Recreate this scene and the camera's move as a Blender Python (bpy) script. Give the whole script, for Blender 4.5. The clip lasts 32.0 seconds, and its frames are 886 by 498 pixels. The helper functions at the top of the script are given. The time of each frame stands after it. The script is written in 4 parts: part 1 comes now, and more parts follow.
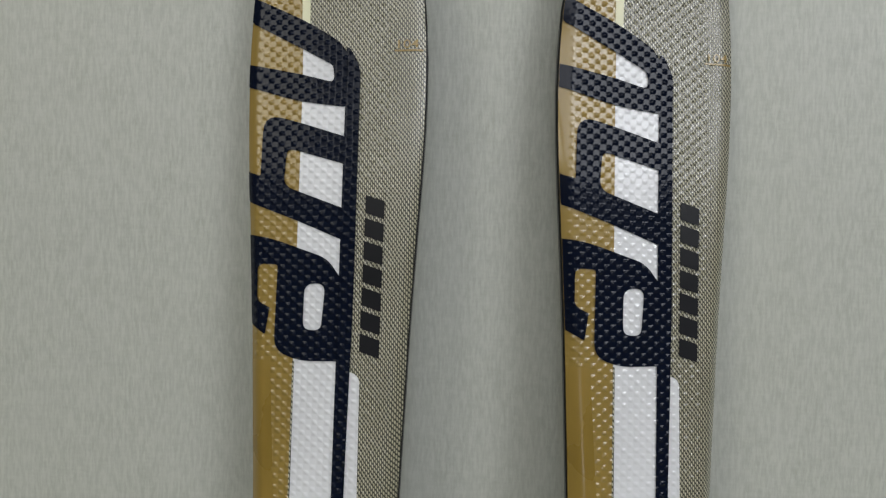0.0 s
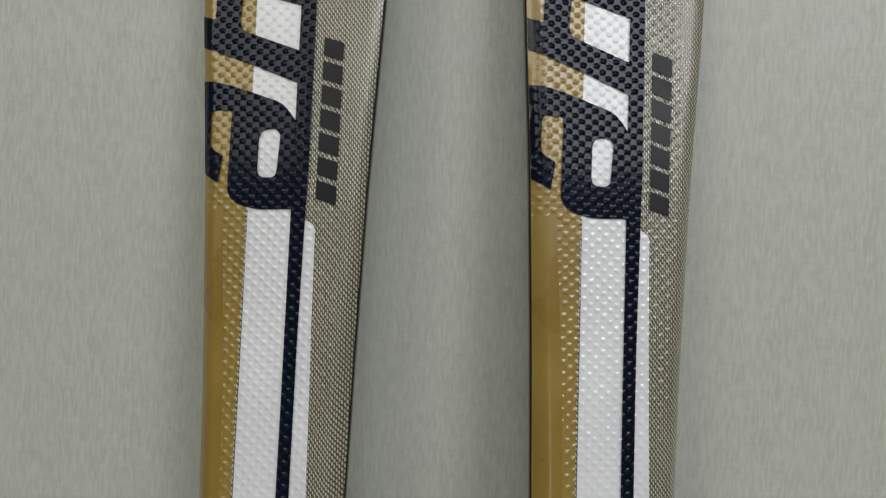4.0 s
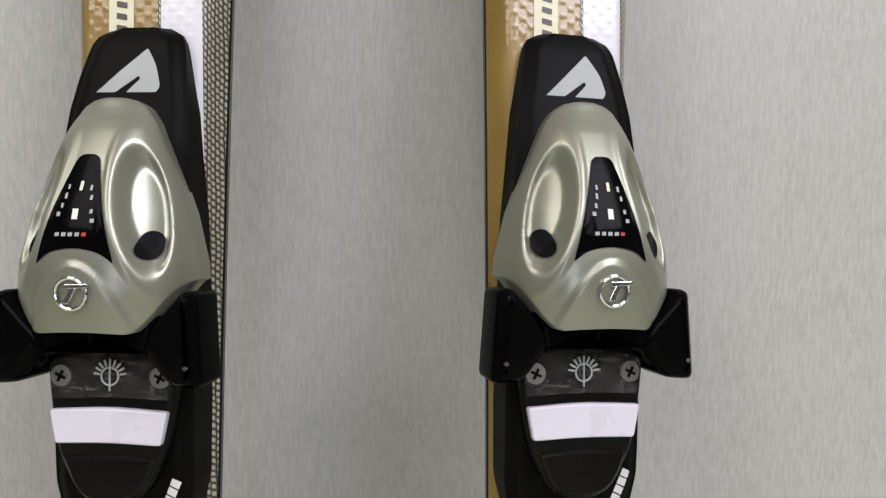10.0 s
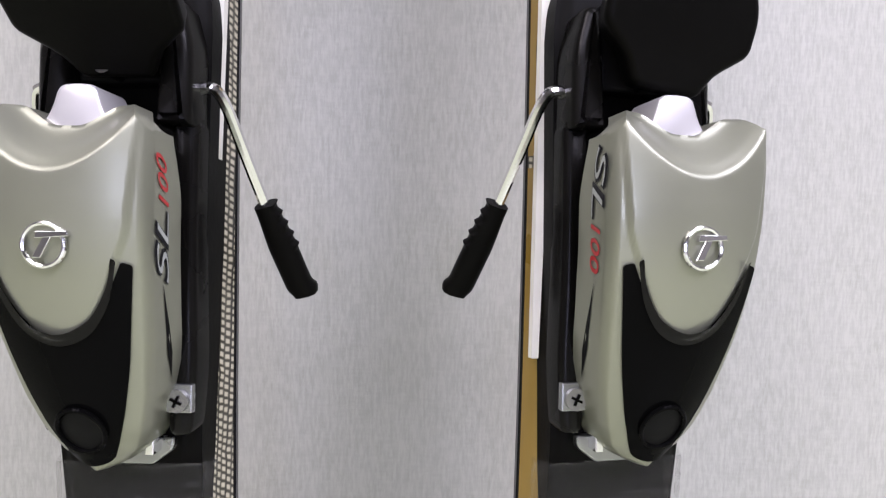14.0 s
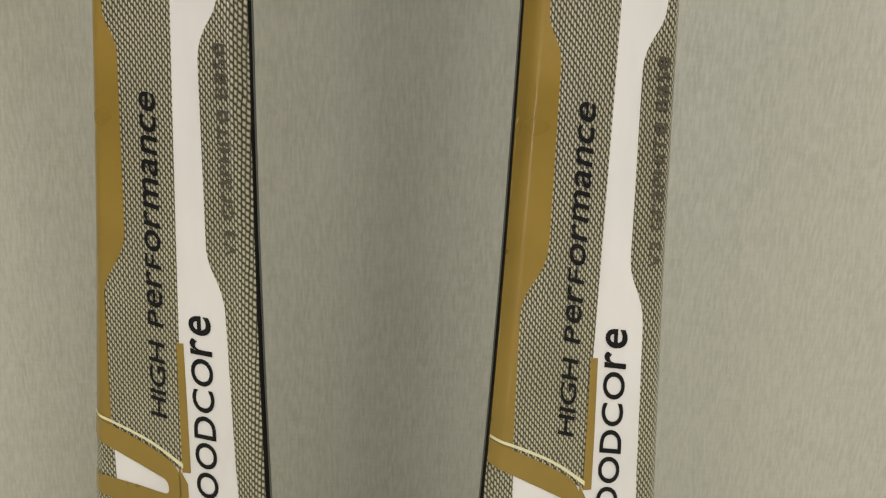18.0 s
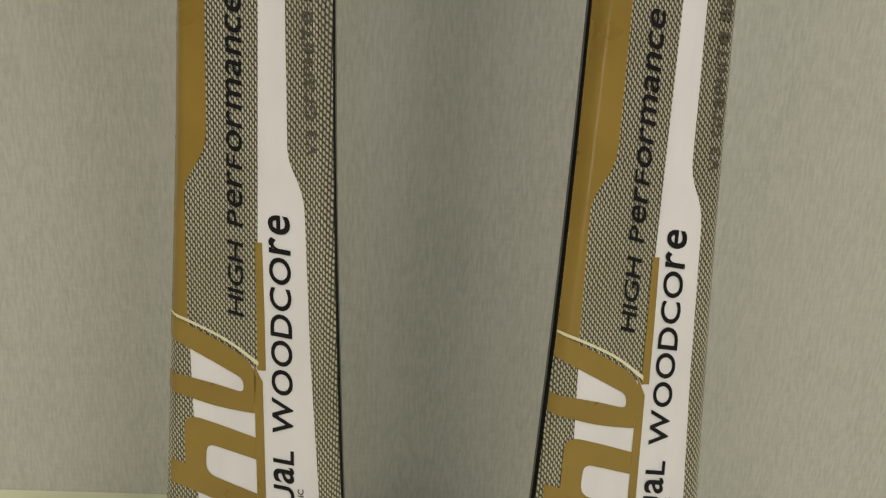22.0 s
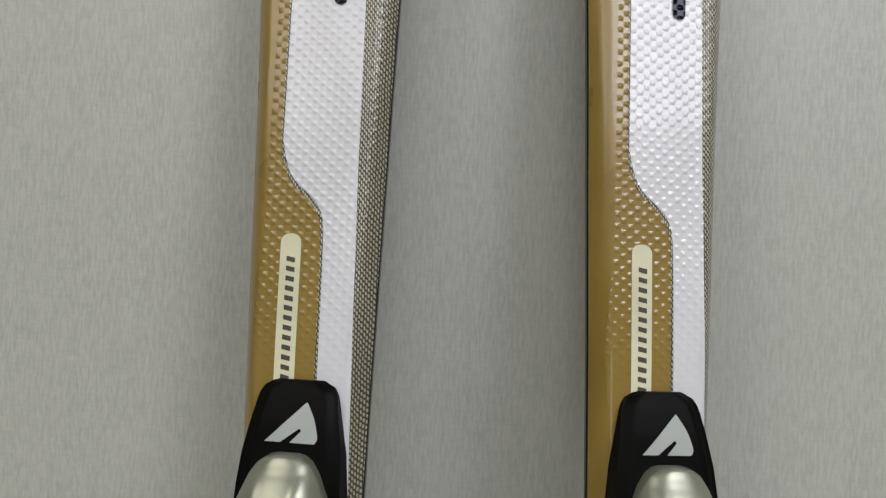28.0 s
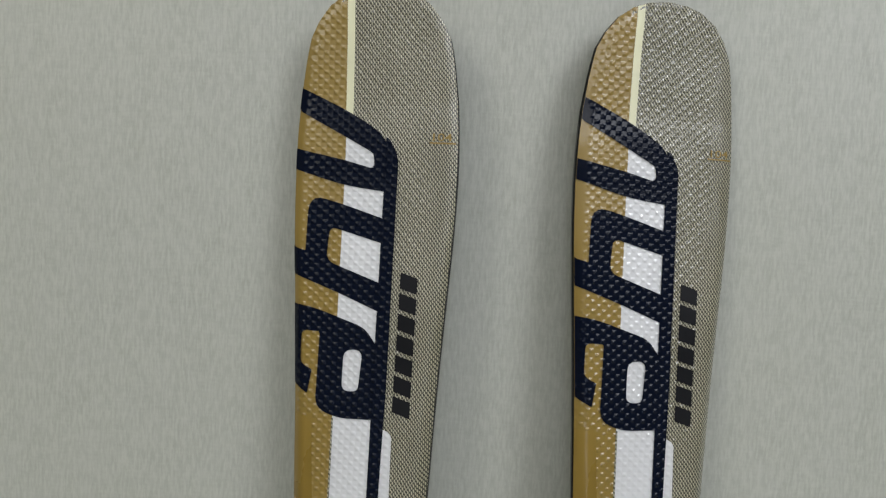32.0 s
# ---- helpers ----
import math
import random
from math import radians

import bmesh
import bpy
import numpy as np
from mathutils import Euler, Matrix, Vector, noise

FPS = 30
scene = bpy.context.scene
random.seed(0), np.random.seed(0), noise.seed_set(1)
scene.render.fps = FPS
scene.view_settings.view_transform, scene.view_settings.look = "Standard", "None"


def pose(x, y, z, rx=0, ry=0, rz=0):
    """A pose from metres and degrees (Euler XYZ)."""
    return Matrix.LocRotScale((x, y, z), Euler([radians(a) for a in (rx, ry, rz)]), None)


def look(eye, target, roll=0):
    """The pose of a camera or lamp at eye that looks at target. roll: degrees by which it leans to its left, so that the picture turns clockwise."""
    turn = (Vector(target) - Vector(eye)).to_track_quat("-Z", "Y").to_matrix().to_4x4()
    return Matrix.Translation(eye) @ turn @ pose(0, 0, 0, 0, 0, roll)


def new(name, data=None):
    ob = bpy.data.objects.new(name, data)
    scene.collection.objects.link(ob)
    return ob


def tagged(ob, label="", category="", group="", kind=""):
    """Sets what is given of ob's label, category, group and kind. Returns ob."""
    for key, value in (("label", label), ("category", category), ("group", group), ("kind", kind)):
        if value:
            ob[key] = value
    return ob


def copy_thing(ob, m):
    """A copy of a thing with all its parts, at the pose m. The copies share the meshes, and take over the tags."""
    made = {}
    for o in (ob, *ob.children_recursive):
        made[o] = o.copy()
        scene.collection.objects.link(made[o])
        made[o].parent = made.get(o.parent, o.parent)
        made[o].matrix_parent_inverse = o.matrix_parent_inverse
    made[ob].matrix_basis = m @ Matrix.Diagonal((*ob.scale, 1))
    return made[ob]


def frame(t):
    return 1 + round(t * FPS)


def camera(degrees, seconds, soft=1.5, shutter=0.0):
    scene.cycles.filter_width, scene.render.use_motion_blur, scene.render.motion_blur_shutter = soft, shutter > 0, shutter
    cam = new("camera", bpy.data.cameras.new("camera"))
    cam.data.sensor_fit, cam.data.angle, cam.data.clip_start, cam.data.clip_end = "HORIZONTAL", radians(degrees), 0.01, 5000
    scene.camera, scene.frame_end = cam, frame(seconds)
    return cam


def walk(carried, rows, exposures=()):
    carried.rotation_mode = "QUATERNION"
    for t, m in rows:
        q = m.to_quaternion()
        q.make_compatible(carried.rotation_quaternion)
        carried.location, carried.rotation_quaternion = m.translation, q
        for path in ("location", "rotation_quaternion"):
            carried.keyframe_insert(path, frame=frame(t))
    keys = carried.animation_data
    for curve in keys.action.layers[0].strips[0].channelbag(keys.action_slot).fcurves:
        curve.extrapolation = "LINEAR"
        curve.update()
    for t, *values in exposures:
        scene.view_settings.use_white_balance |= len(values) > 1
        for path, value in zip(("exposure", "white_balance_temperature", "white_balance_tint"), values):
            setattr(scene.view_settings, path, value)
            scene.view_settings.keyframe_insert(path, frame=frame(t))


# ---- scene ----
cam = camera(66.00, 32.0, soft=1.3)

PATH = [
    (0.0, 0.0828, -0.4274, 1.5133, 88.08, -1.41, 2.94),
    (0.5, 0.0911, -0.4238, 1.5518, 86.80, -1.55, 2.69),
    (1.0, 0.0953, -0.4193, 1.6000, 85.27, -2.03, 2.88),
    (1.5, 0.1084, -0.4177, 1.6261, 85.31, -1.71, 4.15),
    (2.0, 0.0935, -0.4124, 1.6030, 85.04, -2.08, 3.24),
    (2.5, 0.0999, -0.4076, 1.5519, 86.01, -1.82, 3.20),
    (4.5, 0.1040, -0.4130, 1.3926, 89.48, -2.05, 2.28),
    (5.0, 0.1049, -0.4112, 1.3581, 90.81, -1.85, 2.37),
    (5.5, 0.0976, -0.4026, 1.3059, 91.40, -2.30, 2.85),
    (6.0, 0.1000, -0.3883, 1.2615, 89.83, -2.75, 4.27),
    (6.5, 0.1096, -0.3828, 1.2292, 87.96, -2.27, 5.04),
    (7.0, 0.1085, -0.3721, 1.1845, 88.65, -1.68, 4.22),
    (7.5, 0.1092, -0.3591, 1.1236, 90.48, -1.74, 2.95),
    (8.0, 0.1160, -0.3533, 1.0939, 86.26, -1.29, 0.29),
    (8.5, 0.1114, -0.3492, 1.0403, 88.61, -1.88, -0.53),
    (9.0, 0.1226, -0.3543, 0.9932, 91.10, -1.48, -0.30),
    (9.5, 0.1265, -0.3711, 0.9828, 86.49, -1.58, -1.37),
    (10.0, 0.1215, -0.3813, 0.9408, 86.22, -0.79, -1.45),
    (10.5, 0.1084, -0.3813, 0.8888, 86.19, -1.28, -0.48),
    (11.0, 0.0906, -0.3900, 0.8387, 89.20, -2.39, -0.15),
    (11.5, 0.0807, -0.3951, 0.7973, 88.43, -1.98, -0.86),
    (12.0, 0.0822, -0.3782, 0.7329, 85.87, -1.36, -0.81),
    (12.5, 0.0816, -0.3736, 0.6810, 85.85, -1.25, -0.64),
    (13.0, 0.0883, -0.3722, 0.6459, 86.74, -0.61, -0.85),
    (13.5, 0.0925, -0.3773, 0.6073, 86.92, -0.94, -2.53),
    (14.0, 0.1000, -0.3850, 0.5709, 86.22, -1.40, -3.29),
    (14.5, 0.1152, -0.3984, 0.5373, 87.69, -1.00, -2.60),
    (15.0, 0.1255, -0.4071, 0.4825, 89.91, -0.41, -2.01),
    (15.5, 0.1251, -0.4095, 0.4230, 92.73, -1.20, -1.45),
    (17.5, 0.1217, -0.4216, 0.3763, 80.50, -1.19, 0.77),
    (18.0, 0.1200, -0.4108, 0.3316, 77.74, -2.15, 0.58),
    (18.5, 0.1052, -0.4122, 0.2979, 76.28, -3.09, 0.04),
    (19.0, 0.0860, -0.4197, 0.2737, 73.30, -3.94, -1.33),
    (19.5, 0.0761, -0.4317, 0.2484, 72.17, -3.98, -1.88),
    (20.0, 0.0764, -0.4383, 0.2264, 70.94, -3.73, -1.81),
    (20.5, 0.0750, -0.4379, 0.2225, 71.10, -3.81, -1.77),
    (21.0, 0.0756, -0.4355, 0.2372, 72.73, -3.82, -2.38),
    (21.5, 0.0751, -0.4332, 0.2616, 74.11, -3.88, -1.84),
    (22.0, 0.0766, -0.4322, 0.2944, 76.85, -3.00, -1.55),
    (22.5, 0.0695, -0.4332, 0.3386, 78.91, -3.22, -1.54),
    (23.0, 0.0742, -0.4347, 0.3974, 81.21, -2.72, -0.88),
    (23.5, 0.0683, -0.4317, 0.4359, 85.24, -2.62, -1.47),
    (24.0, 0.0635, -0.4352, 0.4754, 90.14, -2.15, -2.29),
    (24.5, 0.0670, -0.4343, 0.5465, 89.26, -0.52, -1.35),
    (25.0, 0.0867, -0.4349, 0.6260, 88.67, -0.93, 0.49),
    (25.5, 0.0867, -0.4329, 0.6814, 89.62, -0.26, 0.48),
    (26.0, 0.0922, -0.4347, 0.7523, 90.53, -0.81, 0.91),
    (26.5, 0.1009, -0.4352, 0.8426, 88.23, -1.66, 1.87),
    (28.5, 0.0739, -0.4284, 1.1545, 90.02, -2.66, 1.62),
    (29.0, 0.0792, -0.4365, 1.2107, 89.23, -2.11, 2.60),
    (29.5, 0.0917, -0.4388, 1.2620, 89.87, -2.51, 3.02),
    (30.0, 0.1023, -0.4489, 1.3218, 91.41, -2.09, 4.17),
    (30.5, 0.0962, -0.4493, 1.3760, 91.46, -2.82, 2.96),
    (31.0, 0.0956, -0.4531, 1.4386, 89.87, -1.60, 2.55),
    (31.5, 0.0763, -0.4637, 1.5063, 88.32, -2.97, 1.98),
    (32.0, 0.0603, -0.4723, 1.5769, 86.14, -2.97, 2.36),
]
EXPOSURES = [(0.0, -0.74, 6300, 10), (2.0, -0.7, 6300, 10), (5.0, -0.83, 6450, 10), (7.0, -0.93, 6450, 11), (8.0, -0.66, 6600, 11), (9.0, -0.43, 6450, 14), (10.0, -0.09, 6250, 21), (11.0, 0.18, 5700, 32),
             (12.0, 0.28, 5900, 33), (13.0, 0.51, 5850, 33), (14.0, 0.6, 5950, 31), (15.0, 0.45, 6050, 30), (17.5, 0.0, 7100, 15), (18.5, -0.16, 7380, 13), (20.0, -0.25, 7300, 12), (21.0, -0.43, 7550, 12), (22.0, -0.33, 7400, 13),
             (23.0, -0.05, 7000, 14), (24.0, 0.11, 6100, 26), (25.0, 0.28, 5750, 33), (26.0, 0.3, 5750, 37), (27.5, -0.28, 6200, 18), (29.0, -0.86, 6450, 12), (30.5, -0.89, 6450, 10), (32.0, -0.68, 6300, 10)]

walk(cam, [(t, pose(x, y, z, rx, ry, rz)) for t, x, y, z, rx, ry, rz in PATH], exposures=EXPOSURES)

# ---- light: a bright shop room with ceiling tubes ----
world = bpy.data.worlds.new("room_light")
world.use_nodes = True
scene.world = world
world.node_tree.nodes["Background"].inputs["Color"].default_value = (1.0, 0.98, 0.95, 1)
world.node_tree.nodes["Background"].inputs["Strength"].default_value = 0.02


def lamp(name, size_x, size_y, power, eye, target, colour=(1, 1, 1)):
    data = bpy.data.lights.new(name, "AREA")
    data.shape, data.size, data.size_y, data.energy, data.color = "RECTANGLE", size_x, size_y, power, colour
    ob = new(name, data)
    ob.matrix_world = look(eye, target)
    return ob


lamp("ceiling_light_panel", 0.9, 2.6, 54, (-1.35, -1.7, 2.75), (-0.9, -0.9, 0.5), (1.0, 0.965, 0.86))
lamp("ceiling_light_panel", 0.9, 2.2, 90, (1.45, -1.7, 2.75), (0.9, -0.9, 0.5), (0.97, 0.98, 1.0))
lamp("ceiling_light_panel", 3.0, 0.8, 46, (0.1, -3.3, 2.75), (0.1, -1.0, 0.2), (0.98, 0.98, 0.98))
lamp("window_daylight", 0.7, 1.1, 15, (0.05, -4.50, 0.75), (0.05, 0.0, 0.75), (0.80, 0.86, 1.0))


# ---- materials ----
class Nodes:
    """Short-hand for building a node tree."""

    def __init__(self, name, roughness=0.5, metallic=0.0, coat=0.0, coat_roughness=0.12):
        self.m = bpy.data.materials.new(name)
        self.m.use_nodes = True
        self.t = self.m.node_tree
        self.b = self.t.nodes["Principled BSDF"]
        self.b.inputs["Roughness"].default_value = roughness
        self.b.inputs["Metallic"].default_value = metallic
        self.b.inputs["Coat Weight"].default_value = coat
        self.b.inputs["Coat Roughness"].default_value = coat_roughness
        self.place = None

    def link(self, a, b):
        self.t.links.new(a, b)

    def put(self, socket, v):
        if isinstance(v, (int, float)):
            socket.default_value = v
        elif isinstance(v, tuple):
            socket.default_value = v if len(v) == len(socket.default_value) else (*v, 1)
        else:
            self.link(v, socket)

    def math(self, op, a, b=0.0, c=0.0):
        n = self.t.nodes.new("ShaderNodeMath")
        n.operation = op
        for i, v in enumerate((a, b, c)):
            self.put(n.inputs[i], v)
        return n.outputs[0]

    def axes(self):
        if not self.place:
            self.coord = self.t.nodes.new("ShaderNodeTexCoord").outputs["Object"]
            sep = self.t.nodes.new("ShaderNodeSeparateXYZ")
            self.link(self.coord, sep.inputs[0])
            self.place = (sep.outputs[0], sep.outputs[1], sep.outputs[2])
        return self.place

    def noise(self, stretch=(1, 1, 1), scale=10.0, detail=3.0, rough=0.5):
        self.axes()
        mp = self.t.nodes.new("ShaderNodeMapping")
        mp.inputs["Scale"].default_value = stretch
        self.link(self.coord, mp.inputs["Vector"])
        n = self.t.nodes.new("ShaderNodeTexNoise")
        n.inputs["Scale"].default_value, n.inputs["Detail"].default_value, n.inputs["Roughness"].default_value = scale, detail, rough
        self.link(mp.outputs[0], n.inputs["Vector"])
        return n.outputs["Fac"]

    def mix(self, fac, a, b):
        n = self.t.nodes.new("ShaderNodeMix")
        n.data_type = "RGBA"
        self.put(n.inputs[0], fac)
        self.put(n.inputs[6], a)
        self.put(n.inputs[7], b)
        return n.outputs[2]

    def ramp(self, v, lo, hi, a=0.0, b=1.0):
        n = self.t.nodes.new("ShaderNodeMapRange")
        self.put(n.inputs[0], v)
        n.inputs[1].default_value, n.inputs[2].default_value, n.inputs[3].default_value, n.inputs[4].default_value = lo, hi, a, b
        return n.outputs[0]

    def bump(self, height, strength=0.5, distance=0.001, under=None):
        n = self.t.nodes.new("ShaderNodeBump")
        n.inputs["Strength"].default_value, n.inputs["Distance"].default_value = strength, distance
        self.link(height, n.inputs["Height"])
        if under:
            self.link(under, n.inputs["Normal"])
        return n.outputs[0]

    def done(self, colour, normal=None):
        self.put(self.b.inputs["Base Color"], colour)
        if normal:
            self.link(normal, self.b.inputs["Normal"])
            self.link(normal, self.b.inputs["Coat Normal"])
        return self.m


def dark(c, k):
    return tuple(v * k for v in c)


def plain(name, colour, roughness=0.5, metallic=0.0, coat=0.0, grain=0.12, relief=0.08, scale=400.0, gloss=0.5):
    """A painted or moulded surface with slight mottling and fine relief."""
    n = Nodes(name, roughness, metallic, coat)
    n.b.inputs["Specular IOR Level"].default_value = gloss
    big = n.noise((1, 1, 1), scale * 0.06, 4)
    fine = n.noise((1, 1, 1), scale, 2)
    c = n.mix(n.ramp(big, 0.3, 0.7), dark(colour, 1 - grain), dark(colour, 1 + grain))
    n.link(n.ramp(big, 0.3, 0.7, max(0.02, roughness - 0.06), roughness + 0.08), n.b.inputs["Roughness"])
    return n.done(c, n.bump(fine, relief, 0.0005))


def dimple(n):
    """A lattice of small lens-shaped bumps pressed into the lacquer, fading towards the sides and the tail."""
    u, _, s = n.axes()
    wob = n.math("MULTIPLY", n.noise((1, 1, 1), 60.0, 2), 2.2)
    a = n.math("COSINE", n.math("ADD", n.math("MULTIPLY", u, 2 * math.pi / 0.0076), wob))
    b = n.math("COSINE", n.math("ADD", n.math("MULTIPLY", s, 2 * math.pi / 0.0064), wob))
    lens = n.math("MULTIPLY", a, b)
    lens = n.math("POWER", n.ramp(lens, -0.2, 1.0), 1.6)
    amount = n.math("MULTIPLY", n.ramp(s, 0.97, 1.06), n.ramp(n.math("ABSOLUTE", n.math("ADD", u, 0.004)), 0.046, 0.036))
    return n.math("MULTIPLY", lens, amount)


def lacquer(name, colour, roughness=0.32, coat=0.5, strength=0.5, gloss=0.4):
    n = Nodes(name, roughness, 0.0, coat, 0.05)
    n.b.inputs["Specular IOR Level"].default_value = gloss
    big = n.noise((1, 1, 0.3), 40.0, 4)
    c = n.mix(n.ramp(big, 0.3, 0.7), dark(colour, 0.93), dark(colour, 1.07))
    fine = n.bump(n.noise((1, 1, 1), 500.0, 2), 0.04, 0.0005)
    return n.done(c, n.bump(dimple(n), strength, 0.0011, fine))


def weave_material():
    """Glass cloth under lacquer: staggered pale dashes on dark resin."""
    n = Nodes("glass_weave", 0.3, 0.0, 0.45, 0.07)
    u, _, s = n.axes()
    wob = n.math("MULTIPLY", n.math("SUBTRACT", n.noise((1, 1, 1), 110.0, 2), 0.5), 0.0010)
    col = n.math("DIVIDE", n.math("ADD", u, wob), 0.00118)
    cell, inside = n.math("FLOOR", col), n.math("FRACT", col)
    odd = n.math("PINGPONG", cell, 1.0)
    slant = n.math("MULTIPLY", inside, 0.30)
    drift = n.math("MULTIPLY", n.noise((1, 1, 0.6), 60.0, 2), 1.5)
    row = n.math("FRACT", n.math("ADD", n.math("ADD", n.math("DIVIDE", s, 0.0031), n.math("MULTIPLY", odd, 0.5)), n.math("ADD", slant, drift)))
    dash = n.math("SUBTRACT", 1.0, n.math("ABSOLUTE", n.math("SUBTRACT", n.math("MULTIPLY", row, 2.0), 1.0)))
    side = n.math("SUBTRACT", 1.0, n.math("ABSOLUTE", n.math("SUBTRACT", n.math("MULTIPLY", inside, 2.0), 1.0)))
    v = n.math("MULTIPLY", n.ramp(dash, 0.22, 0.62), n.ramp(side, 0.05, 0.60))
    tone = n.noise((1, 1, 0.5), 30.0, 3)
    pale = n.mix(n.ramp(tone, 0.3, 0.7), (0.38, 0.355, 0.255), (0.50, 0.47, 0.36))
    c = n.mix(v, (0.034, 0.032, 0.021), pale)
    line = n.math("MULTIPLY", n.math("SUBTRACT", 1.0, odd), n.ramp(inside, 0.30, 0.12))
    c = n.mix(line, c, (0.012, 0.011, 0.008))
    lens = n.math("ADD", n.math("MULTIPLY", v, 0.25), dimple(n))
    return n.done(c, n.bump(lens, 0.42, 0.0010))


def wall_material():
    n = Nodes("linen_wall", 0.5)
    warp = n.noise((1, 1, 0.20), 520.0, 3, 0.65)
    weft = n.noise((0.22, 1, 1), 480.0, 3, 0.65)
    big = n.noise((1, 1, 0.5), 5.0, 5)
    mid = n.noise((1, 1, 0.5), 60.0, 4)
    t = n.math("ADD", n.math("MULTIPLY", warp, 0.78), n.math("MULTIPLY", weft, 0.22))
    c = n.mix(n.ramp(t, 0.38, 0.62), (0.330, 0.335, 0.298), (0.430, 0.434, 0.395))
    c = n.mix(n.ramp(mid, 0.3, 0.7, 0.0, 0.35), c, (0.43, 0.43, 0.40))
    c = n.mix(n.ramp(big, 0.3, 0.75, 0.0, 0.25), c, (0.40, 0.40, 0.34))
    return n.done(c, n.bump(t, 0.22, 0.0006))


def floor_material():
    n = Nodes("cream_laminate", 0.4)
    big = n.noise((1, 1, 1), 9.0, 5)
    mid = n.noise((0.4, 1, 1), 60.0, 4)
    c = n.mix(n.ramp(big, 0.3, 0.7), (0.435, 0.47, 0.315), (0.525, 0.56, 0.41))
    c = n.mix(n.ramp(mid, 0.45, 0.72, 0.0, 0.25), c, (0.63, 0.66, 0.53))
    return n.done(c, n.bump(mid, 0.08, 0.001))


def film_material(name, alpha, crinkle, stretch, roughness=0.12, colour=(0.9, 0.9, 0.9), metallic=0.0, scale=160.0, detail=4.0, streaks=0.0):
    """Thin clear or shiny film: gentle ripples and, by streaks, paler lines along creases."""
    n = Nodes(name, roughness, metallic)
    n.b.inputs["Specular IOR Level"].default_value = 0.8
    ripple = n.noise(stretch, scale, detail, 0.5)
    tone = colour
    n.b.inputs["Alpha"].default_value = alpha
    if streaks:
        line = n.noise(tuple(v * 1.5 for v in stretch), scale * 1.3, 3, 0.55)
        crease = n.math("MULTIPLY", n.ramp(n.math("ABSOLUTE", n.math("SUBTRACT", line, 0.5)), 0.022, 0.004), n.ramp(ripple, 0.46, 0.62))
        n.link(n.math("ADD", n.math("MULTIPLY", crease, streaks), alpha), n.b.inputs["Alpha"])
        tone = n.mix(crease, colour, (0.45, 0.45, 0.43))
    return n.done(tone, n.bump(ripple, crinkle, 0.004))


MAT_WALL = wall_material()
MAT_FLOOR = floor_material()
MAT_WEAVE = weave_material()
MAT_GOLD = lacquer("gold_lacquer", (0.238, 0.158, 0.036))
MAT_GOLD_PALE = plain("pale_gold_lacquer", (0.50, 0.40, 0.20), 0.35)
MAT_GOLD_EDGE = plain("gold_lacquer_bevel", (0.222, 0.143, 0.027), 0.3, 0.0, 0.2)
MAT_WHITE = lacquer("white_lacquer", (0.61, 0.605, 0.63), 0.35, 0.5, 0.36)
MAT_CREAM = plain("cream_line", (0.62, 0.60, 0.42), 0.4)
MAT_INK = lacquer("navy_black_lacquer", (0.003, 0.005, 0.013), 0.14, 0.12, 0.55, 0.10)
MAT_PRINT = plain("black_print", (0.006, 0.006, 0.008), 0.4, gloss=0.2)
MAT_GREYPRINT = plain("dark_grey_print", (0.06, 0.055, 0.04), 0.4)
MAT_BODY = plain("black_sidewall", (0.004, 0.004, 0.004), 0.5, gloss=0.08)
MAT_STEEL = plain("edge_steel", (0.16, 0.16, 0.155), 0.5, 0.7)
MAT_BLACK = plain("black_plastic", (0.0026, 0.0025, 0.0021), 0.42, relief=0.15, gloss=0.05)
MAT_BLACK_SOFT = plain("black_satin_plastic", (0.004, 0.0038, 0.0033), 0.26, relief=0.06, gloss=0.14)
MAT_GLOSS = plain("black_gloss_plastic", (0.002, 0.002, 0.002), 0.08, relief=0.02, gloss=0.03)
MAT_SILVER = plain("silver_paint", (0.27, 0.278, 0.215), 0.36, 0.62, 0.12, grain=0.03, relief=0.03)
# lighter copy of silver_paint: the tilted tongue's sheen is put into its colour
MAT_SILVER_SHEEN = plain("silver_paint_sheen", (0.55, 0.54, 0.55), 0.36, 0.5, 0.1, grain=0.03, relief=0.02)
MAT_GREYMARK = plain("grey_mark", (0.36, 0.38, 0.36), 0.5, gloss=0.2)
MAT_ZINC = plain("zinc_steel", (0.36, 0.37, 0.36), 0.3, 0.9, grain=0.05)
MAT_SCREW = plain("screw_zinc", (0.36, 0.36, 0.35), 0.30, 0.85, grain=0.08)
MAT_CHROME = plain("chrome", (0.80, 0.80, 0.80), 0.10, 1.0, relief=0.02)
MAT_PAD = plain("white_pad", (0.62, 0.60, 0.65), 0.3, 0.0, 0.3, grain=0.03)
MAT_PAPER = plain("white_paper", (0.74, 0.73, 0.66), 0.7, grain=0.05)
MAT_RED = plain("red_print", (0.42, 0.02, 0.02), 0.4)
MAT_BARS = plain("pale_print", (0.62, 0.62, 0.60), 0.45, grain=0.05)
MAT_FOIL = film_material("shiny_film_on_steel", 1.0, 0.38, (1.0, 1, 0.5), 0.22, (0.48, 0.46, 0.47), 0.9, 110.0, 3.0)
MAT_LABEL = film_material("loose_clear_film", 0.32, 0.5, (0.5, 1, 1), 0.08, (0.09, 0.085, 0.08), 0.3, 120.0, 2.0, 0.22)
MAT_TAPE = film_material("clear_tape", 0.05, 0.3, (0.12, 1, 1), 0.10, (0.14, 0.14, 0.10), 0.0, 110.0, 2.0, 0.18)
